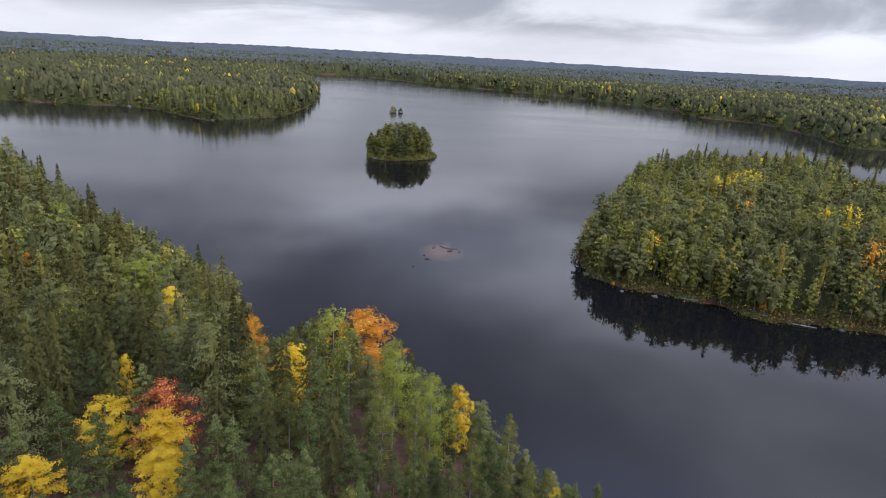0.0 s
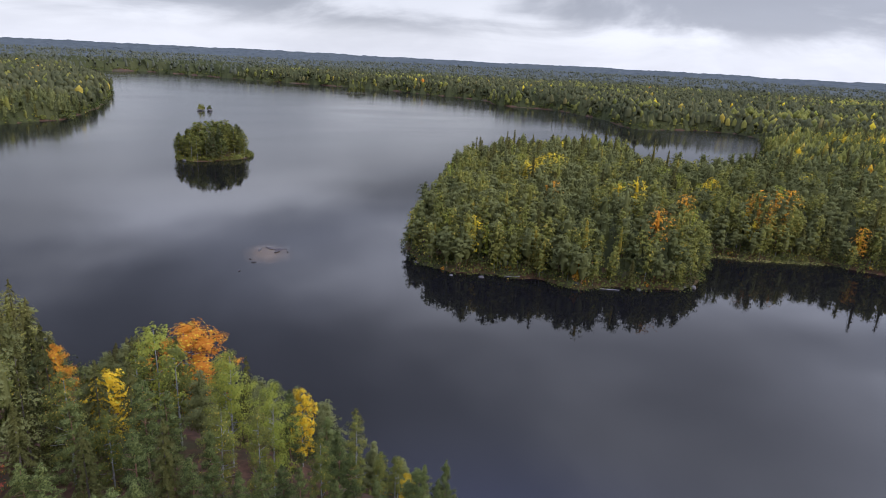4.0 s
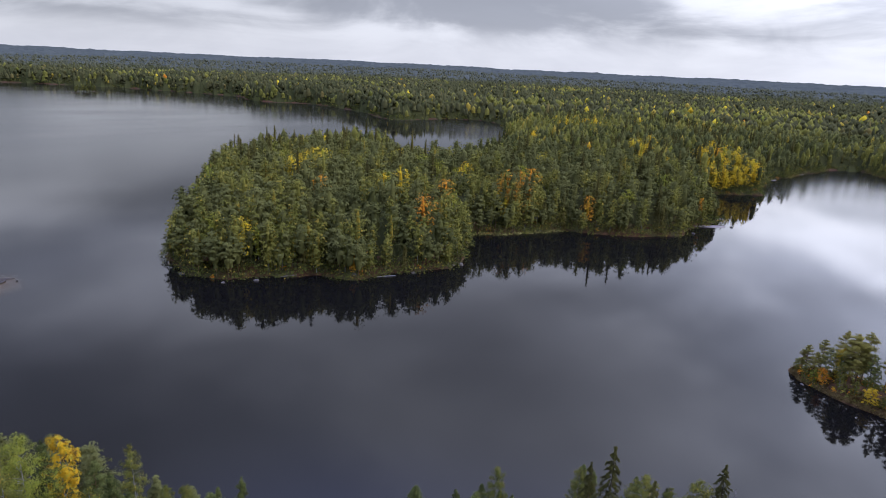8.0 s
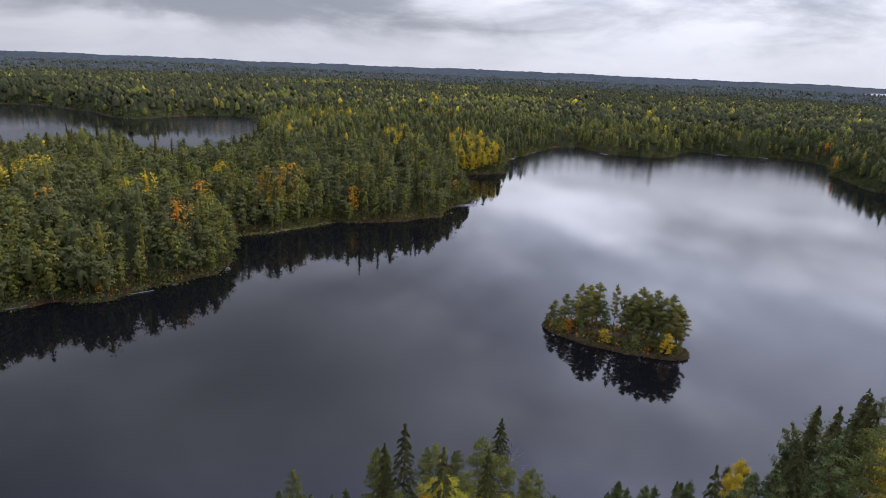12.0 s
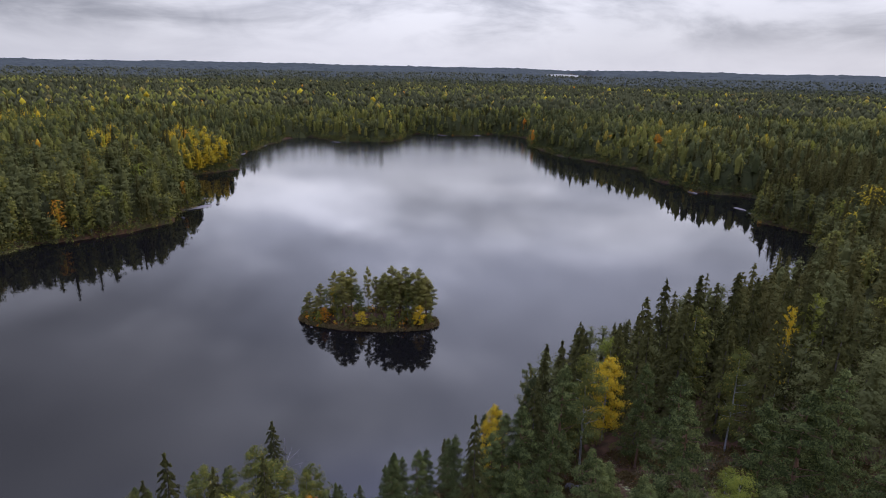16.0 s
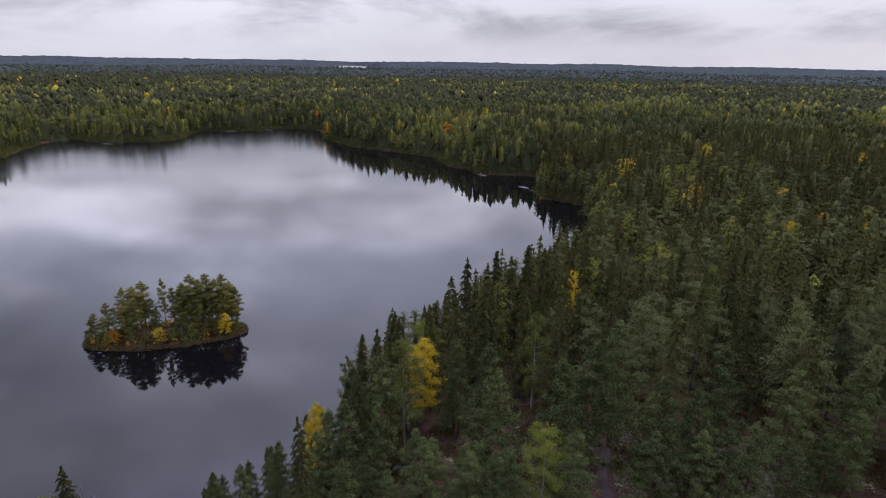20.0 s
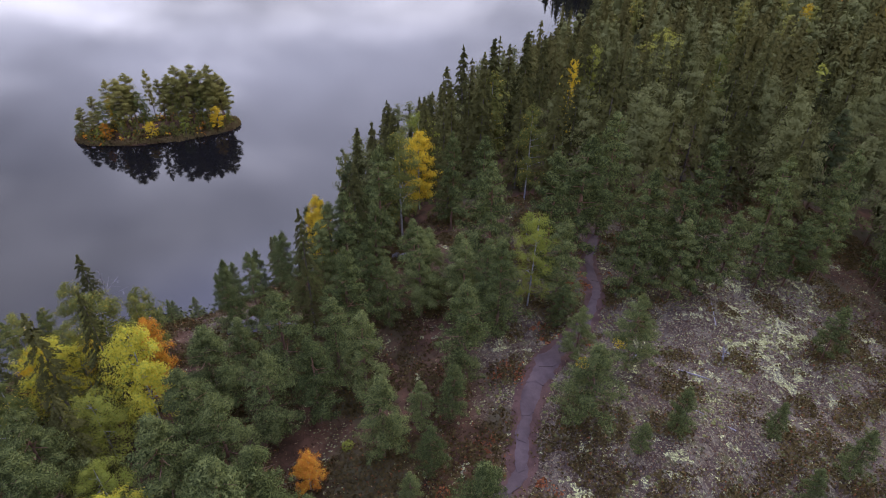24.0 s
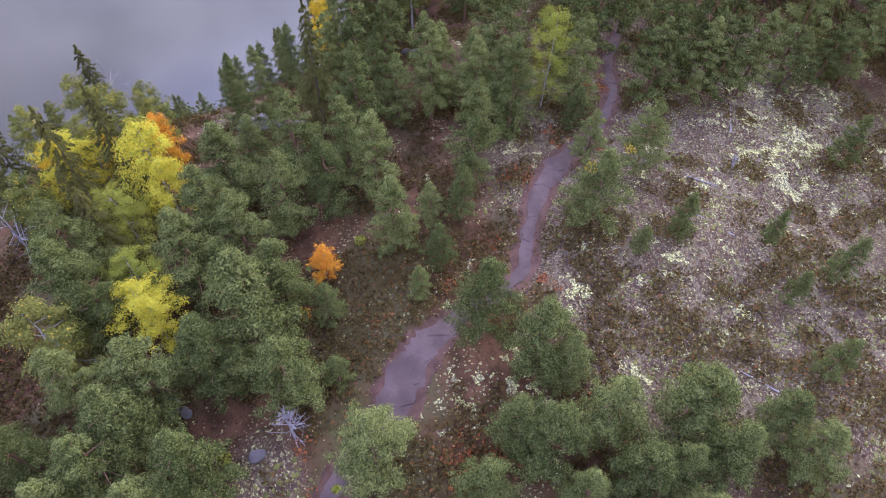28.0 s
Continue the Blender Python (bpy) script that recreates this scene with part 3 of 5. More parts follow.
def tree(kind, fine, variant):
    """A tree 14 m high as one thing: trunk with limbs, crown."""
    rng = np.random.default_rng(100 * variant + 7 * len(kind) + ord(kind[0]) + fine)
    h = 14.0
    name, label = TREE_NAMES[kind]
    base = new(name)
    lean = rng.normal(0, 0.12, (2, 2)).cumsum(0)
    stem = [np.array((0, 0, -0.6)), np.array((*lean[0], h * 0.45)), np.array((*lean[1], h * 0.94))]
    r = 0.17 if "pine" in kind else 0.15
    sticks = [tube(stem[0], stem[1], r, r * 0.7, 7), tube(stem[1], stem[2], r * 0.7, 0.03, 7)]
    if kind != "spruce":
        for i in range(16 if fine > 1 else 7):
            s, w = rng.uniform(0.32, 0.9), rng.uniform(0, 6.28)
            a = stem[0] + (stem[2] - stem[0]) * s
            reach = h * 0.16 * (1.1 - s) + 0.5
            sticks.append(tube(a, a + (reach * np.cos(w), reach * np.sin(w), 0.35 * reach), 0.05, 0.012, 4))
    trunk = mesh_object("trunk", *joined(sticks), BARKS.get(kind, PALE_BARK), True)
    n = {3: 15000, 2: 9500, 1: 3400}[fine]
    if kind == "birch":
        n = int(n * 0.75)
    if kind in ("old_pine", "spruce"):
        n = int(n * (0.6 if kind == "spruce" else 0.9))
    at, out = crown_points(kind, rng, n)
    size = {3: 0.088, 2: 0.112, 1: 0.19}[fine] * (1.2 if kind == "spruce" else 1.25 if kind in ("yellow", "lemon", "orange", "red") else 1.0)
    v = sprays(rng, at * h, size, 0.55, out, 1.6 if kind in ("pine", "old_pine", "spruce") else 1.0)
    crown = mesh_object("crown", v, np.arange(len(v)).reshape(-1, 3), OLIVE_PINE if kind == "old_pine" else LIT_PINE if kind == "pine" and fine > 1 else NEAR_SPRUCE if kind == "spruce" else LEAVES[kind])
    for ob in (trunk, crown):
        ob.parent = base
    return tagged(base, label, "tree", "trees on the near shore")


USED, BRIGHT = [], []


def plant(kind, x, y, h, fine=2, wide=1.0):
    rng = random.Random(int(x * 131 + y * 977))
    key = (kind, fine, rng.randrange(4 if kind in ("pine", "spruce", "birch") else 2))
    z = float(ground_z(np.array([x]), np.array([y]))[0])
    k = h / 14
    m = Matrix.Translation((x, y, z)) @ pose(0, 0, 0, 0, 0, rng.uniform(0, 360)) @ Matrix.Diagonal((k * wide, k * wide, k, 1))
    if key not in TREES:
        TREES[key] = tree(*key)
        TREES[key].matrix_basis = m
    else:
        ob = copy_thing(TREES[key], Matrix.Identity(4))
        ob.matrix_basis = m
    USED.append((x, y))
    if kind in ("yellow", "lemon", "orange", "red", "lime"):
        BRIGHT.append((x, y))

# trees that stand out on the near shore: x, y, height, breadth
for x, y, h, w in [
        (-34.8, 60.4, 9, 1.25), (-26.6, 56.4, 9, 1.25),
        (-23.8, 48.7, 9, 1), (-35.6, 48.6, 8, 1.25), (-17, 72.8, 12, 1), (5.2, 72.6, 12, 0.64), (-45, 102.7, 12, 1),
        (14.1, 52.1, 7, 0.56), (-38.9, 73.7, 9, 0.6), (40.5, 22, 7, 1), (41.6, 18.2, 6, 1), (68.6, -14.2, 11.5, 0.85),
        (57.8, -0.6, 11, 0.5), (83.7, -40.8, 15, 0.40), (123.5, -116.7, 14, 0.6), (389.8, -157.2, 15, 0.6), (124, -139.2, 13, 0.7),
        ]:
    plant('yellow', x, y, h, 3 if math.hypot(x, y) < 46 else 2 if math.hypot(x, y) < 72 else 1, w)
for x, y, h, w in [(22.9, 13.2, 7, 1.1), (38.3, 20.1, 9, 1.05), (33.8, 12.7, 10, 0.9)]:
    plant('lemon', x, y, h, 3, w)
for x, y, h, w in [
        (26.3, 14.3, 6, 1.16), (31.6, 15.4, 7, 1.16), (39.4, -18, 10, 0.72), (-88.4, 144.8, 16, 1), (-52.3, 112.1, 15, 1),
        (-54.4, 109.7, 14, 1), (-13.6, 85.7, 16, 0.9), (-3.4, 69.2, 16, 0.72), (1.2, 61.7, 15, 0.64), (52.6, -22.9, 3.8, 1),
        (96.8, -50.9, 14, 0.7), (212.4, -145.1, 14, 0.7),
        ]:
    plant('lime', x, y, h, 3 if math.hypot(x, y) < 46 else 2 if math.hypot(x, y) < 72 else 1, w)
for x, y, h, w in [
        (24.5, 2.2, 3.5, 1.16), (37.1, 12.6, 9, 0.58), (-10.9, 99.3, 16.1, 1.7), (-76, 113.5, 12, 0.7), (-24.6, 81.9, 13, 0.6),
        (402.3, -97.4, 14, 0.7), (137.5, -140.4, 12, 0.7),
        ]:
    plant('orange', x, y, h, 3 if math.hypot(x, y) < 46 else 2 if math.hypot(x, y) < 110 else 1, w)
for x, y, h, w in [
        (-27.5, 59.5, 11, 1),
        ]:
    plant('red', x, y, h, 3 if math.hypot(x, y) < 46 else 2 if math.hypot(x, y) < 72 else 1, w)
for x, y, h, w in [
        (17.7, -6.9, 9, 1.16), (31.6, -9.8, 10, 1.16), (29.7, -22.6, 8, 1.16), (25.2, -16.9, 8, 1.392), (31.5, -19, 6, 1.16),
        (25.8, -2.8, 8, 1.276), (27.8, -5.7, 5, 1.16), (28.1, -8.1, 6, 1.16), (38.5, -2.1, 11, 1.16), (34.7, -0.7, 9, 1.16),
        (32.4, -2.5, 9, 1.16), (35.9, 3.2, 10, 1.16), (30.8, 1.2, 9, 1.16), (33.9, 8.2, 9, 1.508), (29.6, 9.3, 9, 1.392),
        (27, 7.1, 9, 1.16), (25.3, 10.2, 10, 1.392), (20.2, 6.3, 11, 1.392), (21, 2.2, 5, 1.16), (16.6, 2.2, 4, 1.16),
        (15, 13.4, 9, 1.392), (12.9, 14.6, 9, 1.392), (11.8, 9.8, 9, 1.276), (11.2, 0.7, 8, 1.508),
        ]:
    plant('pine', x, y, h, 3 if math.hypot(x, y) < 46 else 2 if math.hypot(x, y) < 72 else 1, w)
for x, y, h, w in [
        (9.5, -8.4, 8, 1.392), (13.3, -10.7, 7, 1.16), (14.9, -9.5, 8, 1.392), (10, -11.9, 8, 1.392), (9.4, -16.7, 8, 1.624),
        (8.1, -21.5, 6, 1.392), (6.6, -12.4, 8, 1.392), (6.6, -14.5, 7, 1.16), (8, -4.5, 7, 1.16), (25.4, 17.6, 10, 1.392),
        (23, 15.7, 10, 1.16), (22.6, -22.5, 5, 1.16), (21.2, -29.3, 4, 1.16), (16.1, -27.7, 4, 1.16), (27.9, -39.7, 6, 1.16),
        (38.4, -41.2, 7, 1.16), (38.1, -36.4, 9, 1.16), (37.4, -33.3, 9, 1.16), (37.8, -31.2, 9, 1.16), (38.3, -27.1, 9, 1.16),
        (35.7, -13.8, 10, 1.16), (38.4, -20.2, 10, 1.16), (37.9, -13.5, 9, 1.16), (35.9, -19.6, 5, 1.16),
        ]:
    plant('pine', x, y, h, 3 if math.hypot(x, y) < 46 else 2 if math.hypot(x, y) < 72 else 1, w)
for x, y, h, w in [
        (46, -8.9, 9, 1.16), (40.8, -11.9, 9, 1.16), (42.5, -9.6, 9, 1.16), (53.3, 5.9, 8, 0.928), (51.1, 8.8, 8, 0.812),
        (17.1, -31.8, 5, 1.16), (10.9, -27.2, 5, 1.16), (23.7, -5.5, 5, 1.16), (21.4, -3.7, 4, 1.16), (38.1, -44.2, 8, 1.16),
        (37.2, 6.4, 7, 1.16), (45.1, 1.1, 9, 0.928), (40.5, -5.6, 8, 1.16), (22, -19.5, 3, 1.508), (6.8, -17.3, 7, 1.508),
        (6.2, -22.2, 6, 1.508), (17.4, 12.4, 9, 1.392), (18.3, 16.7, 9, 1.16), (18, 8.9, 9, 1.392), (16.2, 4.9, 8, 1.392),
        (11.3, 16.2, 9, 1.16), (10.1, 11.8, 9, 1.16), (21.9, 4.7, 9, 1.16), (10.8, -7, 7, 1.16),
        ]:
    plant('pine', x, y, h, 3 if math.hypot(x, y) < 46 else 2 if math.hypot(x, y) < 72 else 1, w)
for x, y, h, w in [
        (28.6, 18.1, 10, 1.16), (29.9, 4.1, 9, 1.16), (6.6, -9.3, 7, 1.16), (4.3, -14.5, 7, 1.16),
        (17.5, 49.9, 10, 0.704), (-11.1, 54.3, 12, 0.88), (-16.7, 48.6, 12, 0.88), (-18.4, 49.2, 12, 0.88), (-6, 49.5, 11, 0.88),
        (2.9, 43.9, 11, 0.704), (-11.4, 41.6, 12, 0.88), (-9.1, 43.1, 12, 0.88), (-1.9, 45.8, 11, 0.704), (-9.3, 62.8, 13, 0.88),
        (-30.2, 74.9, 14, 0.88), (-43.4, 82.6, 15, 0.88), (-45.4, 72.1, 14, 0.88), (-58.2, 87.2, 15, 0.88), (-49.2, 68.1, 13, 0.88),
        (-38.7, 66.2, 13, 0.88), (-31.6, 69.6, 14, 0.88), (-24.8, 76.4, 14, 0.88), (-17.8, 61.6, 13, 0.88),
        ]:
    plant('pine', x, y, h, 3 if math.hypot(x, y) < 46 else 2 if math.hypot(x, y) < 72 else 1, w)
for x, y, h, w in [
        (7.2, 53, 12, 0.704), (7.4, 46.4, 11, 0.704), (-4.6, 53.5, 12, 0.704), (-20.2, 47, 11, 0.88), (-15.1, 42.1, 10, 0.88),
        (-28.2, 43.7, 10, 0.88), (-37.8, 50.7, 11, 0.88), (-37, 55.6, 12, 0.88), (-30.2, 60.5, 13, 0.88), (0, 47.1, 11, 0.704),
        (5.9, 44.4, 9, 0.704), (9.9, 46.9, 8, 0.704), (14.4, 47, 10, 0.5632), (-4.7, 44.9, 9, 0.88), (42.9, 7.4, 10, 0.8),
        (44.6, 5.6, 10, 0.8), (54.3, 3.1, 9, 1), (50.4, -1.7, 11, 1), (55.3, -7.4, 14, 1), (47.4, -0.5, 10, 1),
        (56.2, 9.6, 7, 0.8), (49.2, -3.1, 12, 1), (52.1, -17.4, 14, 1), (46.8, -25.9, 14, 1.2),
        ]:
    plant('pine', x, y, h, 3 if math.hypot(x, y) < 46 else 2 if math.hypot(x, y) < 72 else 1, w)
for x, y, h, w in [
        (51, -30.4, 15, 1), (40.2, -28.6, 13, 1), (40.1, -31.9, 12, 1), (41.4, -43.1, 13, 1), (54.1, -61.3, 14, 1),
        (45.5, -15.9, 13, 1), (40.8, -8.5, 10, 1), (43.3, -4.4, 9, 1), (38.7, -11.6, 9, 1), (40.4, -15.3, 8, 1),
        (44.3, -21.4, 14, 1), (46, -38.9, 14, 1), (43.4, -52.9, 13, 1), (38.1, -47.2, 10, 1),
        ]:
    plant('pine', x, y, h, 3 if math.hypot(x, y) < 46 else 2 if math.hypot(x, y) < 72 else 1, w)
for x, y, h, w in [
        (21.3, 18, 9, 1.392), (33.8, 21.7, 9, 1.16), (44.3, 14.7, 9, 0.928), (50.3, 22.3, 9, 1.16), (45.3, 25, 9, 1.16),
        (-19.8, 66.7, 14, 1), (9.8, 57.8, 13, 0.64), (11.2, 51.9, 9, 0.56), (-170.7, 252.1, 18.1, 1), (-14.6, 77.9, 13, 1),
        (-0.2, 58.3, 13, 0.64), (5, 47.8, 12, 0.64), (33.7, 32.3, 10, 0.7), (39.3, 15.9, 11, 1), (39.7, 18.9, 9, 1),
        (41.7, 14.3, 9, 0.8), (83.1, -5.7, 17.8, 0.5), (143.7, -106.8, 14, 0.8), (102.9, -81.6, 14, 0.8), (62.7, -26.4, 13, 0.8),
        ]:
    plant('birch', x, y, h, 3 if math.hypot(x, y) < 46 else 2 if math.hypot(x, y) < 72 else 1, w)
for x, y, h, w in [
        (57.6, 23.4, 11, 1.16), (30, 16.5, 9, 1.16), (-47.8, 124, 16, 0.8), (-45.9, 110.5, 15, 0.8), (-13, 65.7, 15, 1),
        (-17.2, 69.6, 14, 1), (-138, 219.8, 17, 0.9), (-119.5, 198.3, 18.4, 0.9), (-141, 215.7, 17, 1), (-101.5, 182.2, 16.6, 1),
        (-21.5, 58.3, 14, 1), (-14.9, 53.3, 13, 1), (-8, 50.9, 14, 1), (-103.4, 151.9, 16, 1), (-64.1, 118.3, 17, 1),
        (-43.2, 86.3, 16, 1), (-60.4, 101, 17, 1), (-46.7, 81.5, 16, 1), (-75.5, 109.1, 17, 1), (38, 23.9, 13.5, 1.0),
        (38.6, 26.3, 11, 0.9), (35.9, 15.4, 13, 0.8), (35, 18.6, 13, 1), (41.8, 0.9, 13, 0.8),
        ]:
    plant('spruce', x, y, h, 3 if math.hypot(x, y) < 46 else 2 if math.hypot(x, y) < 72 else 1, w)
for x, y, h, w in [
        (94.5, -9.2, 15.7, 1), (84.9, -12.8, 17, 1), (66, -10.7, 16, 0.8), (53.9, -4.6, 13, 1), (72, -11.4, 16, 0.7),
        (63, -16.6, 12, 1), (92, -26.2, 19, 1), (86.6, -29.3, 19, 1), (86.6, -31.7, 18, 1), (86.4, -34.3, 19, 1),
        (89.2, -38.3, 18, 1), (96.1, -49.1, 18, 1), (78.7, -20.2, 18, 1), (71.5, -22.9, 17, 1), (57.8, -33.3, 17, 1),
        (48.1, -34.7, 16, 1), (57.4, -51.2, 17, 1), (46.1, -48.9, 16, 1), (85.8, -56, 17, 1),
        ]:
    plant('spruce', x, y, h, 3 if math.hypot(x, y) < 46 else 2 if math.hypot(x, y) < 72 else 1, w)


# ---- the woods ----
def spots(rng, step, r0, r1, a0, a1):
    """Jittered places on land between two distances and two bearings, in degrees from +x."""
    g = np.arange(-r1, r1, step)
    x, y = np.meshgrid(g, g)
    x, y = x.ravel() + rng.uniform(-0.46, 0.46, x.size) * step, y.ravel() + rng.uniform(-0.46, 0.46, x.size) * step
    r, w = np.hypot(x, y), np.degrees(np.arctan2(y, x))
    keep = (r > r0) & (r < r1) & (w > a0) & (w < a1)
    x, y = x[keep], y[keep]
    d = shore_distance(x, y)
    pond = np.hypot((x - 3150) / 700, (y + 297 + 0.07 * (x - 3150)) / 90)
    keep = (d > 0.5) & (pond > 1.15)
    return x[keep], y[keep], d[keep]


def mix_of_kinds(rng, x, y, d):
    """The kind of tree at each place: pine on dry ground, spruce in hollows, birch and aspen by the shore and in stands."""
    stand = np.sin(x / 37 + 1.1 * np.sin(y / 53)) * np.cos(y / 41 + 0.8 * np.sin(x / 29))
    wet = np.sin(x / 61 - 0.7) * np.sin(y / 47 + 0.9)
    u = rng.uniform(0, 1, len(x))
    leafy = np.where(np.hypot(x, y) > 300, 0.05, 0.09) + 0.22 * np.clip(stand, 0, 1) + 0.22 * np.exp(-np.maximum(d, 0) / 9)
    leafy = leafy + 0.30 * np.exp(-((x - 520) / 260) ** 2 - ((y - 330) / 170) ** 2) * (np.hypot(x, y) > 330)
    leafy = leafy + 0.30 * np.clip(np.sin(x / 133 + 0.9 * np.sin(y / 87)) * np.sin(y / 118 + 1.7) - 0.1, 0, 1) * (np.hypot(x, y) > 300)
    clump = np.sin(x / 71 + 1.3 * np.sin(y / 59 + 0.4)) * np.sin(y / 64 + 1.1 * np.sin(x / 83)) + 0.4 * np.sin(x / 23 + y / 31)
    leafy = leafy + 0.55 * np.clip(2.6 * clump - 0.9, 0, 1) * np.clip((np.hypot(x, y) - 280) / 120, 0, 1)
    leafy = leafy * (1 - 0.6 * ((y > 330) & (x < 120)))
    leafy = leafy + 0.14 * ((x > 40) & (x < 330) & (y > 115) & (y < 345))
    golden = 0.007 + 0.05 * np.clip(stand - 0.3, 0, 1)
    dark = 0.13 + 0.20 * np.clip(wet, -0.5, 1)
    # more spruces on the east slope, partly to darken it where it is backlit
    east = (x > 60) & (y < 20) & (x < 320)
    leafy, dark = leafy * np.where(east, 0.42, 1), dark + np.where(east, 0.50, 0)
    kind = np.full(len(x), "pine", dtype="<U8")
    kind[u < leafy + golden + dark * (1 - leafy)] = "spruce"
    kind[u < leafy + golden] = "birch"
    golden = golden * np.where(np.hypot(x, y) < 330, 0.35, 1)
    kind[u < golden + 0.06 * leafy] = "lime"
    kind[u < golden] = "yellow"
    kind[u < golden * 0.1] = "orange"
    return kind


# the near woods, tree by tree; by bearing, the slope down from the hovering camera that caps their tops to fit its view
VIEW_CAP = ((-60.0, -20.0, -27.5, -23.4, -18.2, -13.3, -8.7, -8.7, -5.4, -3.8, -1.3, 1.0, 3.0, 7.3, 10.2, 14.2, 18.3, 23.1, 24.8, 28.0, 32.2, 34.1, 39.1, 43.9, 50.5, 55.8, 64.1, 69.4, 73.2, 78.0, 80.8, 86.2, 91.5, 95.6, 99.8, 105.4, 109.4, 150.0),
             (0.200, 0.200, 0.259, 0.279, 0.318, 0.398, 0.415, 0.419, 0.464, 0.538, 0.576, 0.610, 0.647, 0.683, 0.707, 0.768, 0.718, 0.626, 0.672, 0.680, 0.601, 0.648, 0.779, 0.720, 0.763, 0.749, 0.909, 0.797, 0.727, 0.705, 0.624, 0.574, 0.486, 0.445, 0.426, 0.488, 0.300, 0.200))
rng = np.random.default_rng(11)
x, y, d = spots(rng, 4.7, 7, 128, -180, 180)
kinds = mix_of_kinds(rng, x, y, d)
taken, bright = np.array(USED), np.array(BRIGHT)
NEXT = []
for i in range(len(x)):
    r, w = math.hypot(x[i], y[i]), math.degrees(math.atan2(y[i], x[i]))
    closest = np.hypot(taken[:, 0] - x[i], taken[:, 1] - y[i]).min()
    hill = float(open_dome(x[i], y[i]))
    if (r > 45 and not -66 < w < 132) or (26 < r < 46 and -16 < w < 2) or (r < 33 and -66 < w < 50):
        continue
    if closest < (3.0 if r > 45 else 3.6) or hill > 0.22 or (r > 40 and r < 62 and 0 < w < 45 and closest < 5.5):
        continue
    # nothing tall right in front of a tree that stands out
    if ((np.hypot(bright[:, 0] - x[i], bright[:, 1] - y[i]) < 6.5) & (np.hypot(bright[:, 0], bright[:, 1]) > r - 1)).any():
        continue
    k = str(kinds[i])
    if k in ("yellow", "orange") or (w < 0 and k == "birch" and rng.uniform() < 0.7):
        k = "pine"
    if 60 < w < 96 and k == "spruce" and rng.uniform() < 0.6:
        k = "birch"
    if w > 96 and r > 62 and k == "pine" and rng.uniform() < 0.55:
        k = "spruce"
    h = (9.5 if r < 55 else 13.5) * rng.uniform(0.8, 1.2) + (2.5 if k == "spruce" and r > 55 else 0)
    # heights are cut between these bearings to fit the camera's view
    if 76 <= w < 96 and r > 34:
        h *= 0.8
    if 8 < w < 76 and r > 47:
        if rng.uniform() < 0.35:
            continue
        h *= 0.62
        k = "pine" if k == "spruce" else k
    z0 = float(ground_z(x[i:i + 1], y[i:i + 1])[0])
    h = min(h, 0.96 * (60 - r * np.interp(w, *VIEW_CAP) - z0))
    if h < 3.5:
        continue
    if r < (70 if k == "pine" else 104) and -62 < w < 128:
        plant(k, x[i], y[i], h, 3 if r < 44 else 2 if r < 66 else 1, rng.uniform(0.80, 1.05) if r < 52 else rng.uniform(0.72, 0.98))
    else:
        NEXT.append((k, x[i], y[i], h))


def stand_of_trees(name, label, kind, x, y, h, n, size, seed, inner=None):
    """Many trees of one kind as one mesh of leaf sprays. inner: which of them stand so deep in the woods that only their tops are leafy."""
    rng = np.random.default_rng(seed)
    z, k, hue = ground_z(x, y), h * rng.uniform(0.9, 1.1, len(x)), rng.uniform(0, 1, len(x))
    wide = rng.uniform(0.85, 1.25, len(x)) * (1.15 if n > 500 else 1.05 if n else 1.1)
    fill = 1.0 if not n else 0.55 if n < 100 else 0.2 if n > 500 else 0.6 if kind in ("pine", "spruce") else 0.3
    form = BLOBS.get(kind, BLOBS["leafy"]) if n < 100 else CORES.get(kind, CORES["leafy"])
    v, f = cores(rng, form, x, y, z, k, wide * fill, 6 if n else 5 if not name.startswith("remote") else 4, 0.25 if n else 0.32)
    hues = np.repeat(hue, len(v) // len(x))
    if n:
        own = kind if kind != "pine" else "wood_pine" if n < 500 else "near_pine"
        forms = [crown_points(own, rng, n) for _ in range(10)]
        for _ in range(10):
            at, out = crown_points(own, rng, 5 * n)
            top = np.flatnonzero(at[:, 2] > 0.46)
            top = np.resize(top, n)
            forms.append((at[top], out[top]))
        pick = rng.integers(0, 10, len(x)) + 10 * (np.zeros(len(x), int) if inner is None else inner.astype(int))
        turn = rng.uniform(0, 6.28, len(x))
        c, sn = np.cos(turn)[:, None], np.sin(turn)[:, None]
        at, out = (np.stack([q[i] for q in forms])[pick] for i in (0, 1))

        def turned(p):
            return np.stack([p[..., 0] * c - p[..., 1] * sn, p[..., 0] * sn + p[..., 1] * c, p[..., 2]], -1)
        at = turned(at) * np.stack([wide * k, wide * k, k], -1)[:, None] + np.stack([x, y, z], -1)[:, None]
        leaf = sprays(rng, at.reshape(-1, 3), size, 0.3, turned(out).reshape(-1, 3), 1.25)
        v, f = joined([(v, f), (leaf, np.arange(len(leaf)).reshape(-1, 3))])
        hues = np.concatenate([hues, np.repeat(hue, 3 * n)])
    ob = mesh_object(name, v, f, HAZED_CANOPY if name.startswith("remote") else CANOPY if name.startswith("far") and kind in ("pine", "spruce") else LEAVES[kind], True)
    ob.data.attributes.new("tree", "FLOAT", "POINT").data.foreach_set("value", hues.astype(np.float32))
    return tagged(ob, label, "woods", kind="stuff")


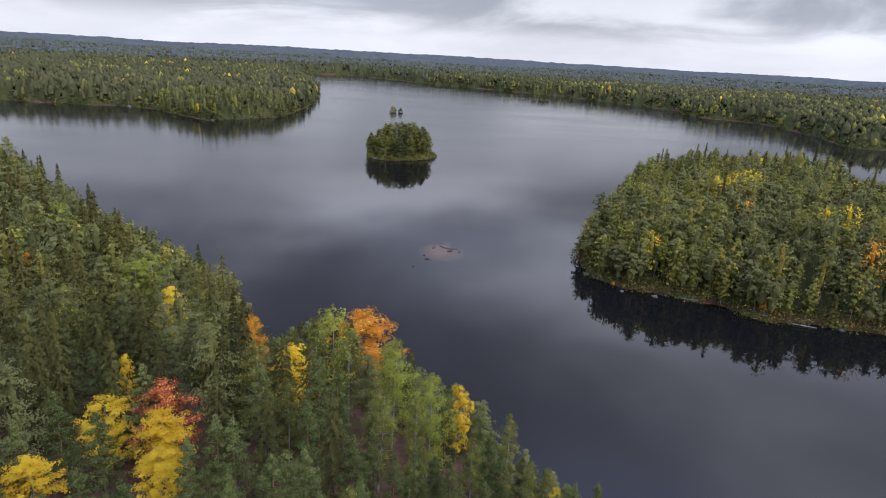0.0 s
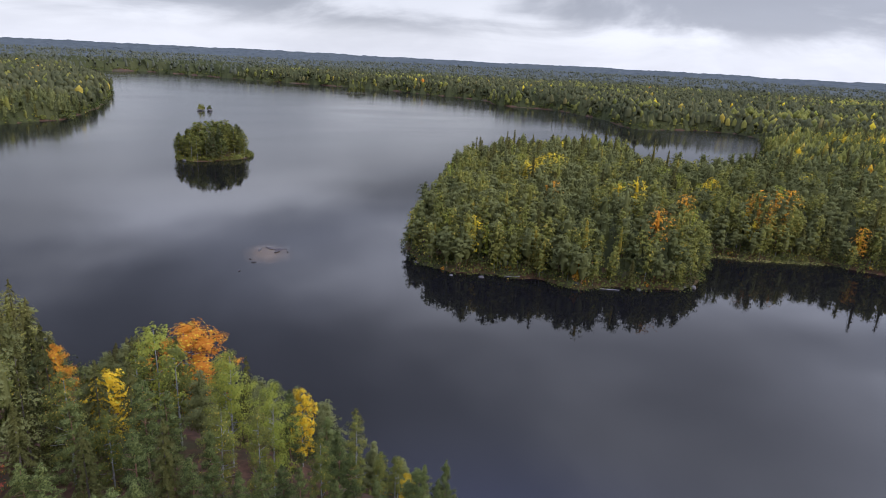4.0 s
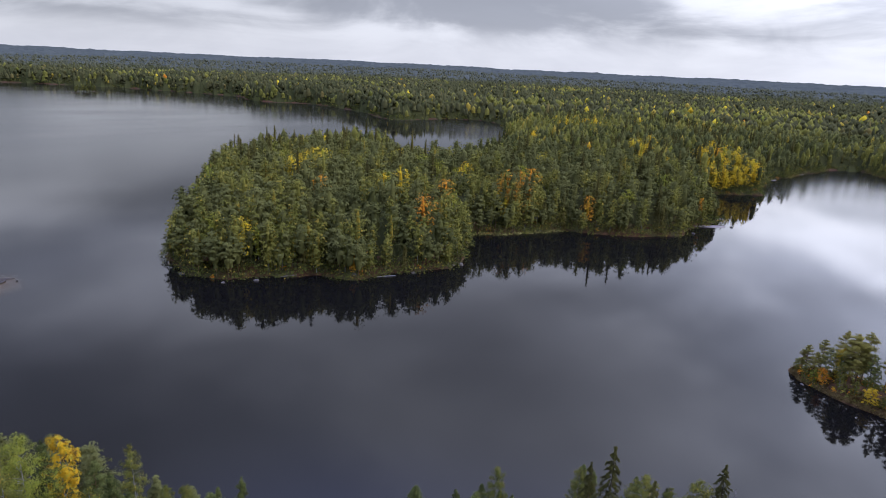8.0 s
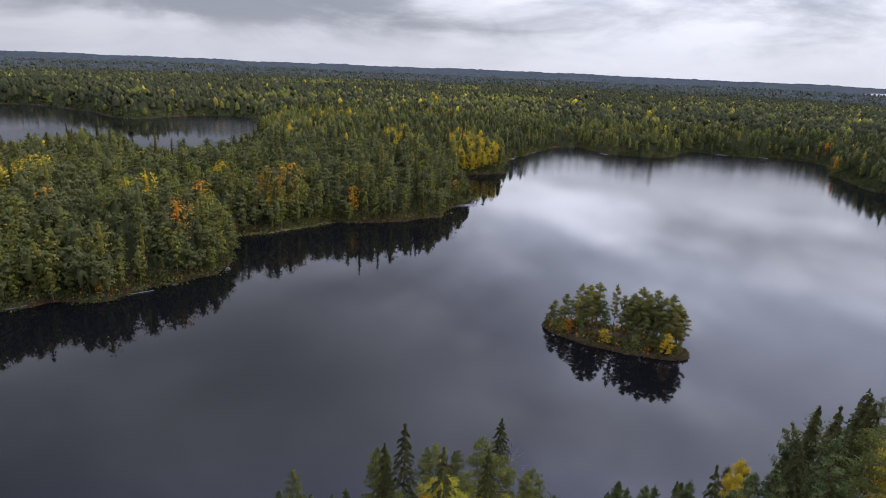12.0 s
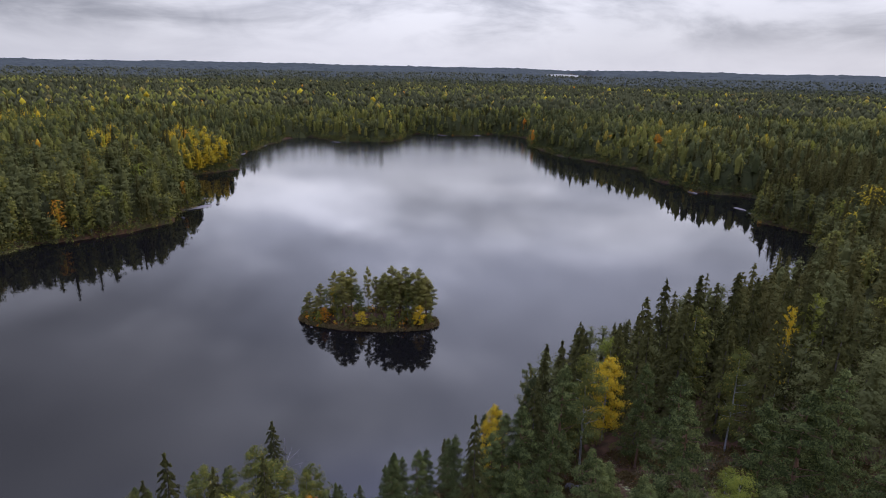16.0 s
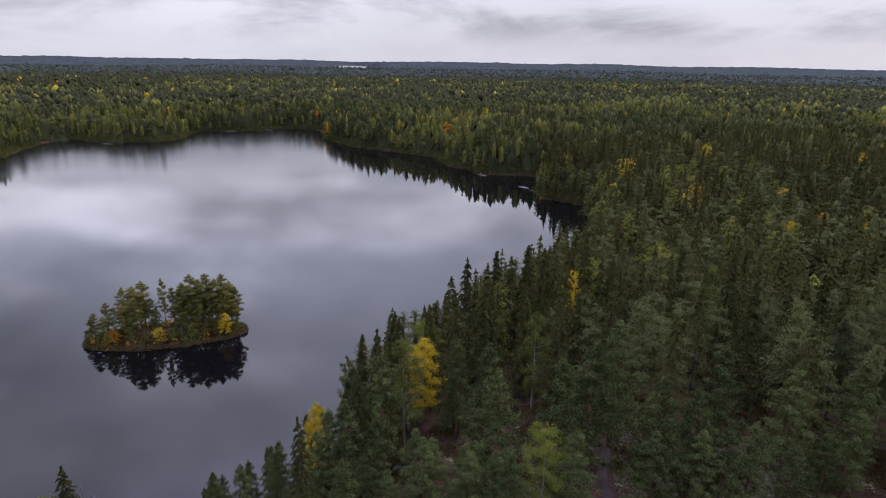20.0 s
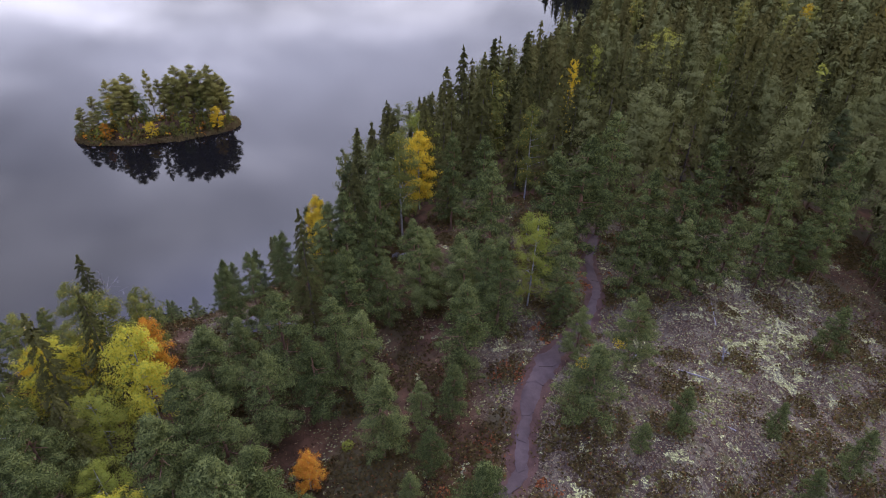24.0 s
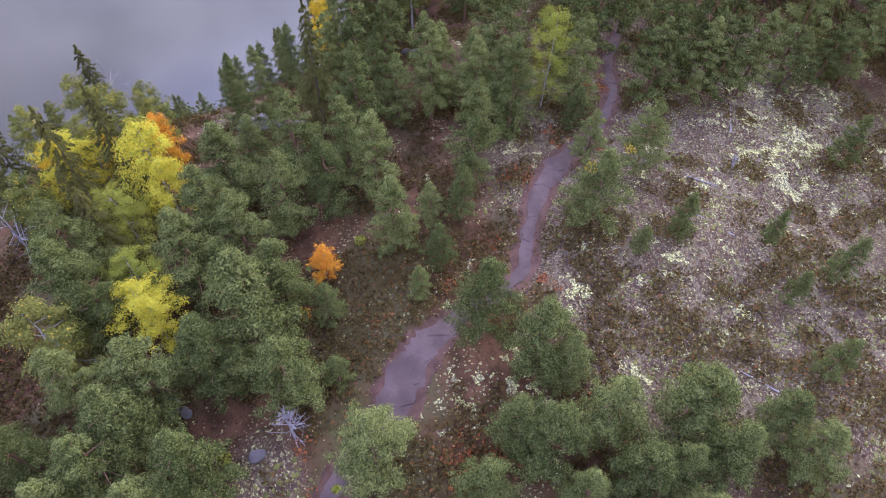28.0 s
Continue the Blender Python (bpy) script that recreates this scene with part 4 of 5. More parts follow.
def stems(name, x, y, h, material, label, r=0.13):
    z = ground_z(x, y)
    w = np.arange(3) * 2.094
    ring = np.stack([np.cos(w), np.sin(w)], -1) * r
    low = np.concatenate([ring[None] + np.stack([x, y], -1)[:, None], np.repeat(z[:, None, None] - 0.4, 3, 1)], -1)
    high = np.concatenate([0.35 * ring[None] + np.stack([x, y], -1)[:, None], np.repeat((z + 0.85 * h)[:, None, None], 3, 1)], -1)
    v = np.concatenate([low, high], 1).reshape(-1, 3)
    f = np.array([(0, 1, 4, 3), (1, 2, 5, 4), (2, 0, 3, 5)])
    f = (f[None] + 6 * np.arange(len(x))[:, None, None]).reshape(-1, 4)
    return tagged(mesh_object(name, v, f, material), label, "tree trunks", kind="stuff")


WORDS = {"pine": "grey-green pine woods on the shore", "spruce": "dark spruces among the pines",
         "birch": "olive birches turning yellow among pines", "lime": "yellow-green aspens in the woods",
         "yellow": "golden autumn trees scattered in the woods", "orange": "orange autumn trees scattered in the woods"}


def woods(tag, step, r0, r1, a0, a1, n, size, height, seed, trunks, extra=()):
    rng = np.random.default_rng(seed)
    x, y, d = spots(rng, step, r0, r1, a0, a1)
    kinds = mix_of_kinds(rng, x, y, d)
    if r0 > 1200:
        kinds[(kinds != "spruce")] = "pine"
    if r0 > 300:
        kinds[(kinds == "lime") & (rng.uniform(0, 1, len(x)) < 0.75)] = "birch"
        kinds[(kinds == "yellow") & (rng.uniform(0, 1, len(x)) < 0.45)] = "pine"
    h = height * rng.uniform(0.70, 1.18, len(x)) * (0.72 + 0.28 * np.clip(d / 8, 0, 1))
    for k in WORDS:
        sel = kinds == k
        hx = [e for e in extra if e[0] == k]
        ex, ey = np.array([e[1] for e in hx]), np.array([e[2] for e in hx])
        eh = np.array([e[3] for e in hx])
        xs, ys = np.concatenate([x[sel], ex]), np.concatenate([y[sel], ey])
        hs = np.concatenate([h[sel] * (1.15 if k == "spruce" else 1), eh])
        inner = np.concatenate([d[sel] > 9, np.zeros(len(ex), bool)])
        if not len(xs):
            continue
        stand_of_trees(tag + "_" + TREE_NAMES[k][0].replace("_tree", "s"), WORDS[k], k, xs, ys, hs, n, size, seed + len(k), inner)
        if trunks:
            stems(tag + "_trunks", xs, ys, hs, BARKS.get(k, PALE_BARK), "slender tree trunks in the woods")


for k in sorted({e[0] for e in NEXT}):
    own = np.array([e[1:] for e in NEXT if e[0] == k])
    stand_of_trees("near_" + TREE_NAMES[k][0].replace("_tree", "s"), WORDS[k], k, own[:, 0], own[:, 1], own[:, 2], 2400, 0.155, 15)
    stems("near_trunks", own[:, 0], own[:, 1], own[:, 2], BARKS.get(k, PALE_BARK), "tree trunks in the near woods", 0.16)


# bright trees that stand out in the woods: kind, x, y, height
EXTRA = []
EXTRA += [
    ('yellow', 112, 225, 17), ('yellow', 121, 229, 16), ('yellow', 118, 179, 16), ('yellow', 123, 176, 17), ('yellow', 164, 169, 9),
    ('yellow', 162, 163, 8), ('yellow', 315, 205, 17), ('yellow', 285, 174, 15), ('yellow', 327, 181, 16), ('yellow', 336, 179, 17),
    ('yellow', 337, 172, 17), ('yellow', 340, 168, 16), ('yellow', 337, 160, 15), ('yellow', 337, 155, 14), ('yellow', 63, 167, 14),
    ('yellow', 306, 210, 16), ('yellow', 206, 187, 15), ('yellow', 514, 386, 14), ('yellow', 447, 356, 15), ('yellow', 409, 338, 15),
    ('orange', 137, 168, 16), ('orange', 115, 152, 16), ('orange', 99, 189, 15), ('orange', 177, 171, 15), ('orange', 180, 168, 15),
]
EXTRA += [
    ('orange', 168, 169, 15), ('orange', 191, 147, 12), ('orange', 86, 145, 6), ('orange', 247, 132, 7), ('orange', 332, 173, 14),
    ('lime', 73, 164, 13), ('birch', 70, 165, 14), ('birch', 60, 165, 14), ('birch', 90, 150, 13), ('lime', 66, 164, 12),
    ('lime', 747, 469, 15), ('lime', 541, 345, 15), ('birch', 67, 160, 9), ('birch', 97, 145, 9),
    ('birch', 52, 172, 10), ('spruce', 184, 359, 21), ('spruce', 227, 379, 21), ('spruce', 176, 243, 20), ('spruce', 169, 223, 18),
    ('spruce', 194, 146, 20), ('spruce', 211, 149, 19), ('yellow', 378, -152, 15), ('yellow', 497, -136, 14), 
]
EXTRA += [
    ('yellow', 217, -121, 11), ('yellow', 219, -149, 13), ('yellow', 292, -133, 11), ('orange', 403, -99, 13), ('orange', 266, -191, 13),
]
# a golden stand behind the ledges, and a tawny one on the cove
for cx, cy, a, n, kind, tall in ((332, 166, 13, 34, "yellow", 13), (322, 164, 7, 14, "yellow", 12), (346, 176, 12, 14, "lime", 13), (171, 168, 7, 9, "orange", 12), (168, 164, 9, 8, "birch", 13),
                                 (110, 221, 6, 7, "yellow", 15), (292, 195, 9, 6, "yellow", 15), (400, 335, 22, 12, "yellow", 14), (66, 168, 12, 34, "birch", 13.5), (84, 156, 6, 10, "birch", 12), (128, 150, 5, 6, "birch", 13),
                                 (215, 330, 9, 10, "birch", 15)):
    for i in range(n):
        EXTRA.append((kind, cx + random.uniform(-a, a), cy + random.uniform(-a, a), tall * random.uniform(0.85, 1.1)))
# a first row of birch and pine leaning out over the water's edge
rng = np.random.default_rng(171)
gx, gy = np.meshgrid(np.arange(-180, 570, 3.0), np.arange(-150, 330, 3.0))
gx, gy = gx.ravel() + rng.uniform(-1.4, 1.4, gx.size), gy.ravel() + rng.uniform(-1.4, 1.4, gx.size)
d = shore_distance(gx, gy)
for px, py in zip(*(g[(d > 0.25) & (d < 2.6) & (np.hypot(gx, gy) > 128) & (np.hypot(gx, gy) < 330)] for g in (gx, gy))):
    EXTRA.append((("pine", "birch", "pine", "spruce")[rng.integers(0, 4)], px, py, rng.uniform(7, 12)))
EXTRA = [e for e in EXTRA if shore_distance(e[1], e[2]) > 0.2]
woods("shore", 4.5, 128, 330, -64, 130, 330, 0.37, 14.0, 21, True, EXTRA)
woods("mid", 5.0, 330, 600, -64, 130, 64, 0.60, 14.0, 31, False)
woods("far", 6.6, 600, 1250, -62, 128, 0, 0, 14.5, 41, False)
woods("remote", 14.0, 1250, 2300, -62, 128, 0, 0, 16.0, 51, False)
woods("rear", 6.0, 45, 300, 132, 180, 0, 0, 14.0, 61, False)
woods("rear", 6.0, 45, 300, -180, -66, 0, 0, 14.0, 62, False)


def canopy():
    """The closed underwood between the trees, thinning out to the shore, and the unbroken woods towards the horizon."""
    rng = np.random.default_rng(71)
    w = np.radians(np.linspace(-66, 132, 640))
    r = np.geomspace(132, 4880, 190)
    x, y = r[:, None] * np.cos(w), r[:, None] * np.sin(w)
    jog = np.clip(r[:, None] / 400, 0.4, 3)
    x, y = x + rng.normal(0, 1, x.shape) * jog, y + rng.normal(0, 1, y.shape) * jog
    d = shore_distance(x, y)
    pond = np.hypot((x - 3150) / 700, (y + 297 + 0.07 * (x - 3150)) / 90)
    tall = np.interp(r, [132, 330, 600, 1250, 1500], [4.5, 7.0, 9.6, 11.2, 12.6])[:, None]
    rim = np.interp(r, [132, 300, 360, 1250, 1500], [8, 8, 5, 7, 9])[:, None]
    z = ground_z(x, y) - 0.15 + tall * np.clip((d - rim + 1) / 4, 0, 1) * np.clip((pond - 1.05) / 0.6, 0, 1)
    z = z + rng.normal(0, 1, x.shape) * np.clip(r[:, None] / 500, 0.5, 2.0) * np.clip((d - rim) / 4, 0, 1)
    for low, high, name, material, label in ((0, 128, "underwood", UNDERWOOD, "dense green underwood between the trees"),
                                             (127, 189, "far_woods", HAZED_SHEET, "mixed forest reaching to the horizon, its colour greyed for haze")):
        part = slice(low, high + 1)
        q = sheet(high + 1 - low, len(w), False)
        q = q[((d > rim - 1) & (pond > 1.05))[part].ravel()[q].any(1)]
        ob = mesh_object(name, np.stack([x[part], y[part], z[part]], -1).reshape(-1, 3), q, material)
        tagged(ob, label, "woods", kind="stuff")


canopy()

# the islets
for cx, cy, a, b, turn, n, tall in ((-18, 367, 20, 14, 30, 78, 18.4), (156, 944, 20, 7, 35, 22, 11)):
    for i in range(n):
        q, w = random.random() ** 0.5, random.uniform(0, 6.28)
        u, v = a * q * math.cos(w), b * q * math.sin(w)
        c, s = math.cos(radians(turn)), math.sin(radians(turn))
        plant(random.choice(("pine", "birch", "birch", "birch", "spruce")), cx + u * c - v * s, cy + u * s + v * c,
              tall * random.uniform(0.8, 1.12) * (1.08 - 0.40 * q), 1, 1.3)
# the long islet: along, across, height, kind, breadth
ISLET_TREES = [
    (-15, 0, 8, "old_pine", 1.2), (-12.5, 1.5, 10, "old_pine", 1), (-10.5, -1, 9, "birch", 1), (-9, 2, 13.5, "old_pine", 0.8), (-6.5, 0, 14, "old_pine", 1.3),
    (-4.8, 2, 14.5, "old_pine", 1), (-3, 0.5, 10, "birch", 1), (-0.5, 2, 15, "old_pine", 0.5), (1.8, 0, 13, "old_pine", 0.8), (3.2, 2.2, 12, "pine", 0.8),
    (4.2, -1, 14.5, "old_pine", 0.9), (5.6, 2, 15.5, "old_pine", 1), (6.8, 0, 13, "old_pine", 0.9), (7.8, -1.2, 15, "old_pine", 0.9), (9, 2, 15.5, "old_pine", 1),
    (10, 0.4, 13.5, "birch", 0.7), (11, -0.3, 15, "old_pine", 1), (12.5, 2.5, 15.5, "old_pine", 0.9), (13.3, 0.6, 13.5, "old_pine", 0.9), (14.3, -0.5, 14.5, "old_pine", 0.9),
]
ISLET_SHRUBS = [
    (15.5, 1, 12, "old_pine", 0.9), (-7.5, -2.5, 7, "birch", 0.8), (-1.8, -1.5, 8, "birch", 0.8), (8.5, 3.5, 8, "birch", 1), (5, 3.6, 7, "birch", 1),
    (-14, -3.5, 4, "birch", 1.2), (-10.5, -4, 5, "orange", 0.8), (-12, -4, 4, "lime", 0.9), (-7, -4.5, 5, "birch", 1), (-4, -5, 4.5, "birch", 1.2),
    (-1, -5.5, 4.5, "yellow", 1.3), (1.5, -5, 4, "birch", 1.3), (6, -4.5, 4.5, "lime", 1.1), (9, -4, 4.5, "birch", 1.2), (13, -3.5, 6.5, "yellow", 1.1),
    (15.5, -2, 5, "birch", 1), (-16.5, -1, 4, "birch", 1.2), (3.5, -4.5, 3.5, "birch", 1.4), (11, -4, 4, "birch", 1.3), (-8.8, 0.5, 9.5, "yellow", 0.5),
]
ISLET_SHRUBS += [
    (-5.5, 1, 12, "old_pine", 1.1), (-6, -1.5, 10, "old_pine", 1), (3, 1, 12, "old_pine", 1), (8, 1, 13, "old_pine", 1), (12, -1, 12, "old_pine", 1), (10, -1.5, 10, "birch", 0.9),
    (5, -1.5, 10, "birch", 0.9), (14.5, 1, 11, "old_pine", 1), (-13, -1, 7, "old_pine", 1.1), (-16, 0.5, 6, "old_pine", 1.1), (-8, -1, 8, "birch", 1), (7, -2.5, 8, "old_pine", 1),
]
for u, v, h, k, w in ISLET_TREES + ISLET_SHRUBS:
    plant(k, 136.5 + 0.033 * u + 0.82 * v, 29.5 - 0.95 * u + 0.033 * v, h * 0.84, 2 if k == "old_pine" else 1, w * 1.15)


# ---- shrubs, reeds and stones along the water ----
def thicket(name, label, category, x, y, h, n, size, material, seed, wide=0.6):
    """Low bushes: a dome of leaf sprays over each place."""
    rng = np.random.default_rng(seed)
    z = ground_z(x, y)
    d = rng.normal(size=(len(x), n, 3))
    d /= np.linalg.norm(d, axis=2)[..., None]
    d *= rng.uniform(0.45, 1, (len(x), n, 1)) ** 0.6
    d[..., 2] = abs(d[..., 2])
    k = (h * rng.uniform(0.6, 1.3, len(x)))[:, None]
    at = np.stack([x[:, None] + d[..., 0] * k * wide, y[:, None] + d[..., 1] * k * wide, z[:, None] + d[..., 2] * k], -1).reshape(-1, 3)
    v = sprays(rng, at, size, 0.7, outward(d.reshape(-1, 3)))
    return tagged(mesh_object(name, v, np.arange(len(v)).reshape(-1, 3), material), label, category, kind="stuff")


def band(seed, step, d0, d1, box):
    """Jittered places between two distances from the shore, in a stretch of the plan."""
    rng = np.random.default_rng(seed)
    gx, gy = np.meshgrid(np.arange(box[0], box[2], step), np.arange(box[1], box[3], step))
    x, y = gx.ravel() + rng.uniform(-0.5, 0.5, gx.size) * step, gy.ravel() + rng.uniform(-0.5, 0.5, gx.size) * step
    d = shore_distance(x, y)
    keep = (d > d0) & (d < d1)
    return x[keep], y[keep]


SHORES = (-180, -150, 570, 330)
for seed, step, h, material, words in ((81, 1.8, 2.9, BIRCH, "olive green alder scrub at the water's edge"),
                                       (82, 2.0, 3.4, PINE, "young pines and juniper at the water's edge"),
                                       (83, 11, 1.8, ORANGE, "orange rowan scrub at the water's edge"),
                                       (84, 4.5, 2.0, HEATHER, "brown bilberry and heather at the water's edge")):
    x, y = band(seed, step, -0.7, 4.0, SHORES)
    thicket("shore_scrub", words, "bushes", x, y, h, 30, 0.30, material, seed, 0.75)
for seed, step, h, material, words in ((181, 4.5, 4.5, BIRCH, "olive green scrub along the far shore"), (182, 5.0, 5.5, PINE, "young pines along the far shore")):
    x, y = band(seed, step, 0.0, 8.0, (-420, 330, 560, 1460))
    thicket("shore_scrub", words, "bushes", x, y, h, 12, 0.95, material, seed)
x, y = band(85, 0.8, -1.3, 0.4, (138, 135, 182, 170))
thicket("reed_bed", "pale green reeds in the shallow cove", "reeds", x, y, 1.1, 9, 0.3, REED, 85)
rng = np.random.default_rng(86)
w = rng.uniform(0, 6.283, 420)
u, v = 16.4 * np.cos(w), 5.9 * np.sin(w)
thicket("reed_rim", "brown sedge round the long islet", "reeds", 136.5 + 0.035 * u + 0.999 * v, 29.5 - 0.999 * u + 0.035 * v, np.full(420, 1.1), 16, 0.2, SEDGE, 87)
w, q = rng.uniform(0, 6.283, 260), rng.uniform(0.3, 1, 260) ** 0.5
u, v = 16.0 * q * np.cos(w), 5.6 * q * np.sin(w)
for i, (material, words) in enumerate(((BIRCH, "olive alder scrub on the long islet"), (HEATHER, "brown heather on the long islet"), (ORANGE, "orange scrub on the long islet"))):
    own = slice(i * 115, i * 115 + (115, 115, 30)[i])
    thicket("islet_scrub", words, "bushes", 136.5 + 0.035 * u[own] + 0.999 * v[own], 29.5 - 0.999 * u[own] + 0.035 * v[own], np.full(len(u[own]), 1.7), 18, 0.3, material, 88 + i)


w, q = rng.uniform(0, 6.283, 150), rng.uniform(0.55, 1, 150) ** 0.5
u, v = 20.0 * q * np.cos(w), 14.0 * q * np.sin(w)
for own, material, words in ((slice(0, 90), BIRCH, "olive alder scrub round the wooded islet"), (slice(90, 150), PINE, "young pines round the wooded islet")):
    thicket("islet_scrub", words, "bushes", -18 + 0.866 * u[own] - 0.5 * v[own], 367 + 0.5 * u[own] + 0.866 * v[own], np.full(len(u[own]), 2.8), 22, 0.42, material, 94, 0.8)
w, q = rng.uniform(0, 6.283, 170), rng.uniform(0.96, 1.03, 170)
u, v = 19.8 * q * np.cos(w), 14.0 * q * np.sin(w)
thicket("islet_scrub", "dull green willow scrub hanging over the islet's edge", "bushes", -18 + 0.866 * u - 0.5 * v, 367 + 0.5 * u + 0.866 * v, np.full(170, 2.3), 24, 0.42, BIRCH, 97, 0.85)
# two tiny rocky skerries with bushes on them
for px, py, half, tall, material, words in ((-40.6, 628, 2.7, 7.6, BIRCH, "olive green bushes on a tiny rocky skerry"), (-34.2, 629, 1.8, 5.6, PINE, "dark green bushes on a tiny rocky skerry")):
    u, v = rng.uniform(-0.7, 0.7, 9) * half, rng.uniform(-0.5, 0.5, 9) * half
    thicket("skerry_bushes", words, "bushes", px + u, py + v, tall * rng.uniform(0.6, 1.0, 9), 70, 0.5, material, 98, 0.34)


def boulder(x, y, a, b, h, seed, material=STONE, name="boulder", label="rounded grey granite boulder at the shore", sunk=0.3):
    """A worn stone: a dented ball, flattened."""
    rng = np.random.default_rng(seed)
    bm = bmesh.new()
    bmesh.ops.create_icosphere(bm, subdivisions=3, radius=1)
    cut = [(Vector(rng.normal(size=3)).normalized(), rng.uniform(0.62, 0.9)) for _ in range(9)]
    for vert in bm.verts:
        for n, k in cut:
            over = vert.co.dot(n) - k
            if over > 0:
                vert.co -= n * over * 0.8
        vert.co *= 1 + 0.06 * noise.noise(vert.co * 2.3 + Vector((seed, 0, 0)))
        vert.co = Vector((vert.co.x * a, vert.co.y * b, vert.co.z * h))
    me = bpy.data.meshes.new(name)
    bm.to_mesh(me)
    bm.free()
    me.materials.append(material)
    for poly in me.polygons:
        poly.use_smooth = True
    ob = new(name, me)
    z = max(float(ground_z(np.array([x]), np.array([y]))[0]), -0.15)
    ob.matrix_basis = pose(x, y, z + h * (1 - sunk) * 0.5, 0, 0, seed * 47 % 360)
    return tagged(ob, label, "boulder", "boulders")


for i, (x, y, a) in enumerate([(62, 156.5, 0.9), (86, 144.5, 1.0), (120, 138, 1.2), (54, 159.5, 0.7), (103, 139.5, 0.8), (-33, 353, 1.2),
                               (-20, 351.5, 1.0), (-3, 361, 1.1), (47, 172, 0.9), (-262, 549, 2.0), (131, 42, 0.5), (136, 18, 0.6),
                               (172, 153.5, 0.8), (225, 121.5, 0.9), (250, 119, 0.8), (-170, 487, 1.6)]):
    boulder(x, y, a, a * 0.75, a * 0.6, i + 3)
for i, (x, y, a) in enumerate(((-41.2, 627.4, 4.2), (-33.6, 628.6, 3.6))):
    boulder(x, y, a, 2.4, 1.1, 150 + i, STONE, "skerry_rock", "low grey granite skerry awash in the lake", 0.5)
# the drowned shoal: a few dark stones and a low worn ledge awash
for i, (x, y, a) in enumerate([(2, 191, 1.6), (5, 192, 2.2), (8, 190.5, 2.0), (7, 188, 1.2), (10, 187.5, 0.9), (-1, 182, 0.6), (0, 179, 0.8), (-4, 172, 0.6)]):
    boulder(x, y, a, a * 0.35, 0.32, 40 + i, WET_STONE, "shoal_stone", "dark wet stone awash on the shoal", 0.0)
m, t, p = mat("sandy_shallows")
p.inputs["Base Color"].default_value = (0.20, 0.125, 0.06, 1)
p.inputs["Roughness"].default_value = 0.12
att = t.nodes.new("ShaderNodeAttribute")
att.attribute_name = "depth"
thin = maths(t, "MULTIPLY", ramp(t, maths(t, "MULTIPLY_ADD", grain(t, 0.35, 4.0), 0.7, att.outputs["Fac"]), 0.42, 1.25), 0.34)
t.links.new(thin, p.inputs["Alpha"])
w, k = np.linspace(0, 2 * np.pi, 40, endpoint=False), np.linspace(0, 1, 14)
sx, sy = 4 + 9 * k[:, None] * np.cos(w), 187 + 13 * k[:, None] * np.sin(w)
ob = mesh_object("shoal", np.stack([sx, sy, np.full(sx.shape, 0.012)], -1).reshape(-1, 3), sheet(14, 40, True), m)
ob.data.attributes.new("depth", "FLOAT", "POINT").data.foreach_set("value", np.repeat(1 - k, 40).astype(np.float32))
tagged(ob, "pale brown sandy shoal just under the water", "shoal", kind="structure")
# worn ledges running into the water
for i, (x, y, a, b, turn) in enumerate([(243, 124, 17, 5, -25), (262, 138, 9, 3.5, -20), (258, 131, 9, 4, -30), (394, 167, 9, 2.5, 10), (436, 169, 11, 2.5, 0),
                                        (372, 162, 7, 2, 15), (540, 50, 4, 12, 0), (545, 20, 3, 10, 0), (318, -97, 8, 3, 30), (272, -111, 10, 3.5, 25), (283, -108, 8, 3, 20),
                                        (470, 125, 3, 8, 0), (117, 139.5, 3.5, 1.4, -10)]):
    ob = boulder(x, y, a * 0.55, b * 0.5, 0.38, 60 + i, LEDGE, "rock_ledge", "brown-grey worn granite ledge sloping into the lake", 0.2)
    ob.matrix_basis = pose(x, y, 0.05, 3, 2, turn)
    ob["group"] = "shore ledges"


# ---- the open hilltop ----
PATH_LINE = [(52, -31, 0.5), (45.5, -26.9, 0.5), (40.4, -25.3, 0.55), (36.6, -22.6, 0.6), (34.3, -20.2, 0.7), (32.0, -17.2, 0.95), (29.0, -14.5, 0.8),
             (25.8, -12.7, 0.62), (22.2, -11.0, 0.6), (20.6, -8.2, 0.6), (19.6, -5.9, 0.75), (18.2, -3.6, 1.05), (16.3, -1.8, 1.35), (14.0, -0.4, 1.3),
             (12.5, 1.4, 0.8), (10.6, 3.4, 0.6), (7, 6, 0.6)]


def on_path(s):
    """Point, heading and half width at s along the path."""
    k = min(int(s), len(PATH_LINE) - 2)
    f = s - k
    p = [PATH_LINE[min(max(k + i, 0), len(PATH_LINE) - 1)] for i in (-1, 0, 1, 2)]
    w = (-0.5 * f + f * f - 0.5 * f ** 3, 1 - 2.5 * f * f + 1.5 * f ** 3, 0.5 * f + 2 * f * f - 1.5 * f ** 3, -0.5 * f * f + 0.5 * f ** 3)
    return [sum(a * q[i] for a, q in zip(w, p)) for i in range(3)]


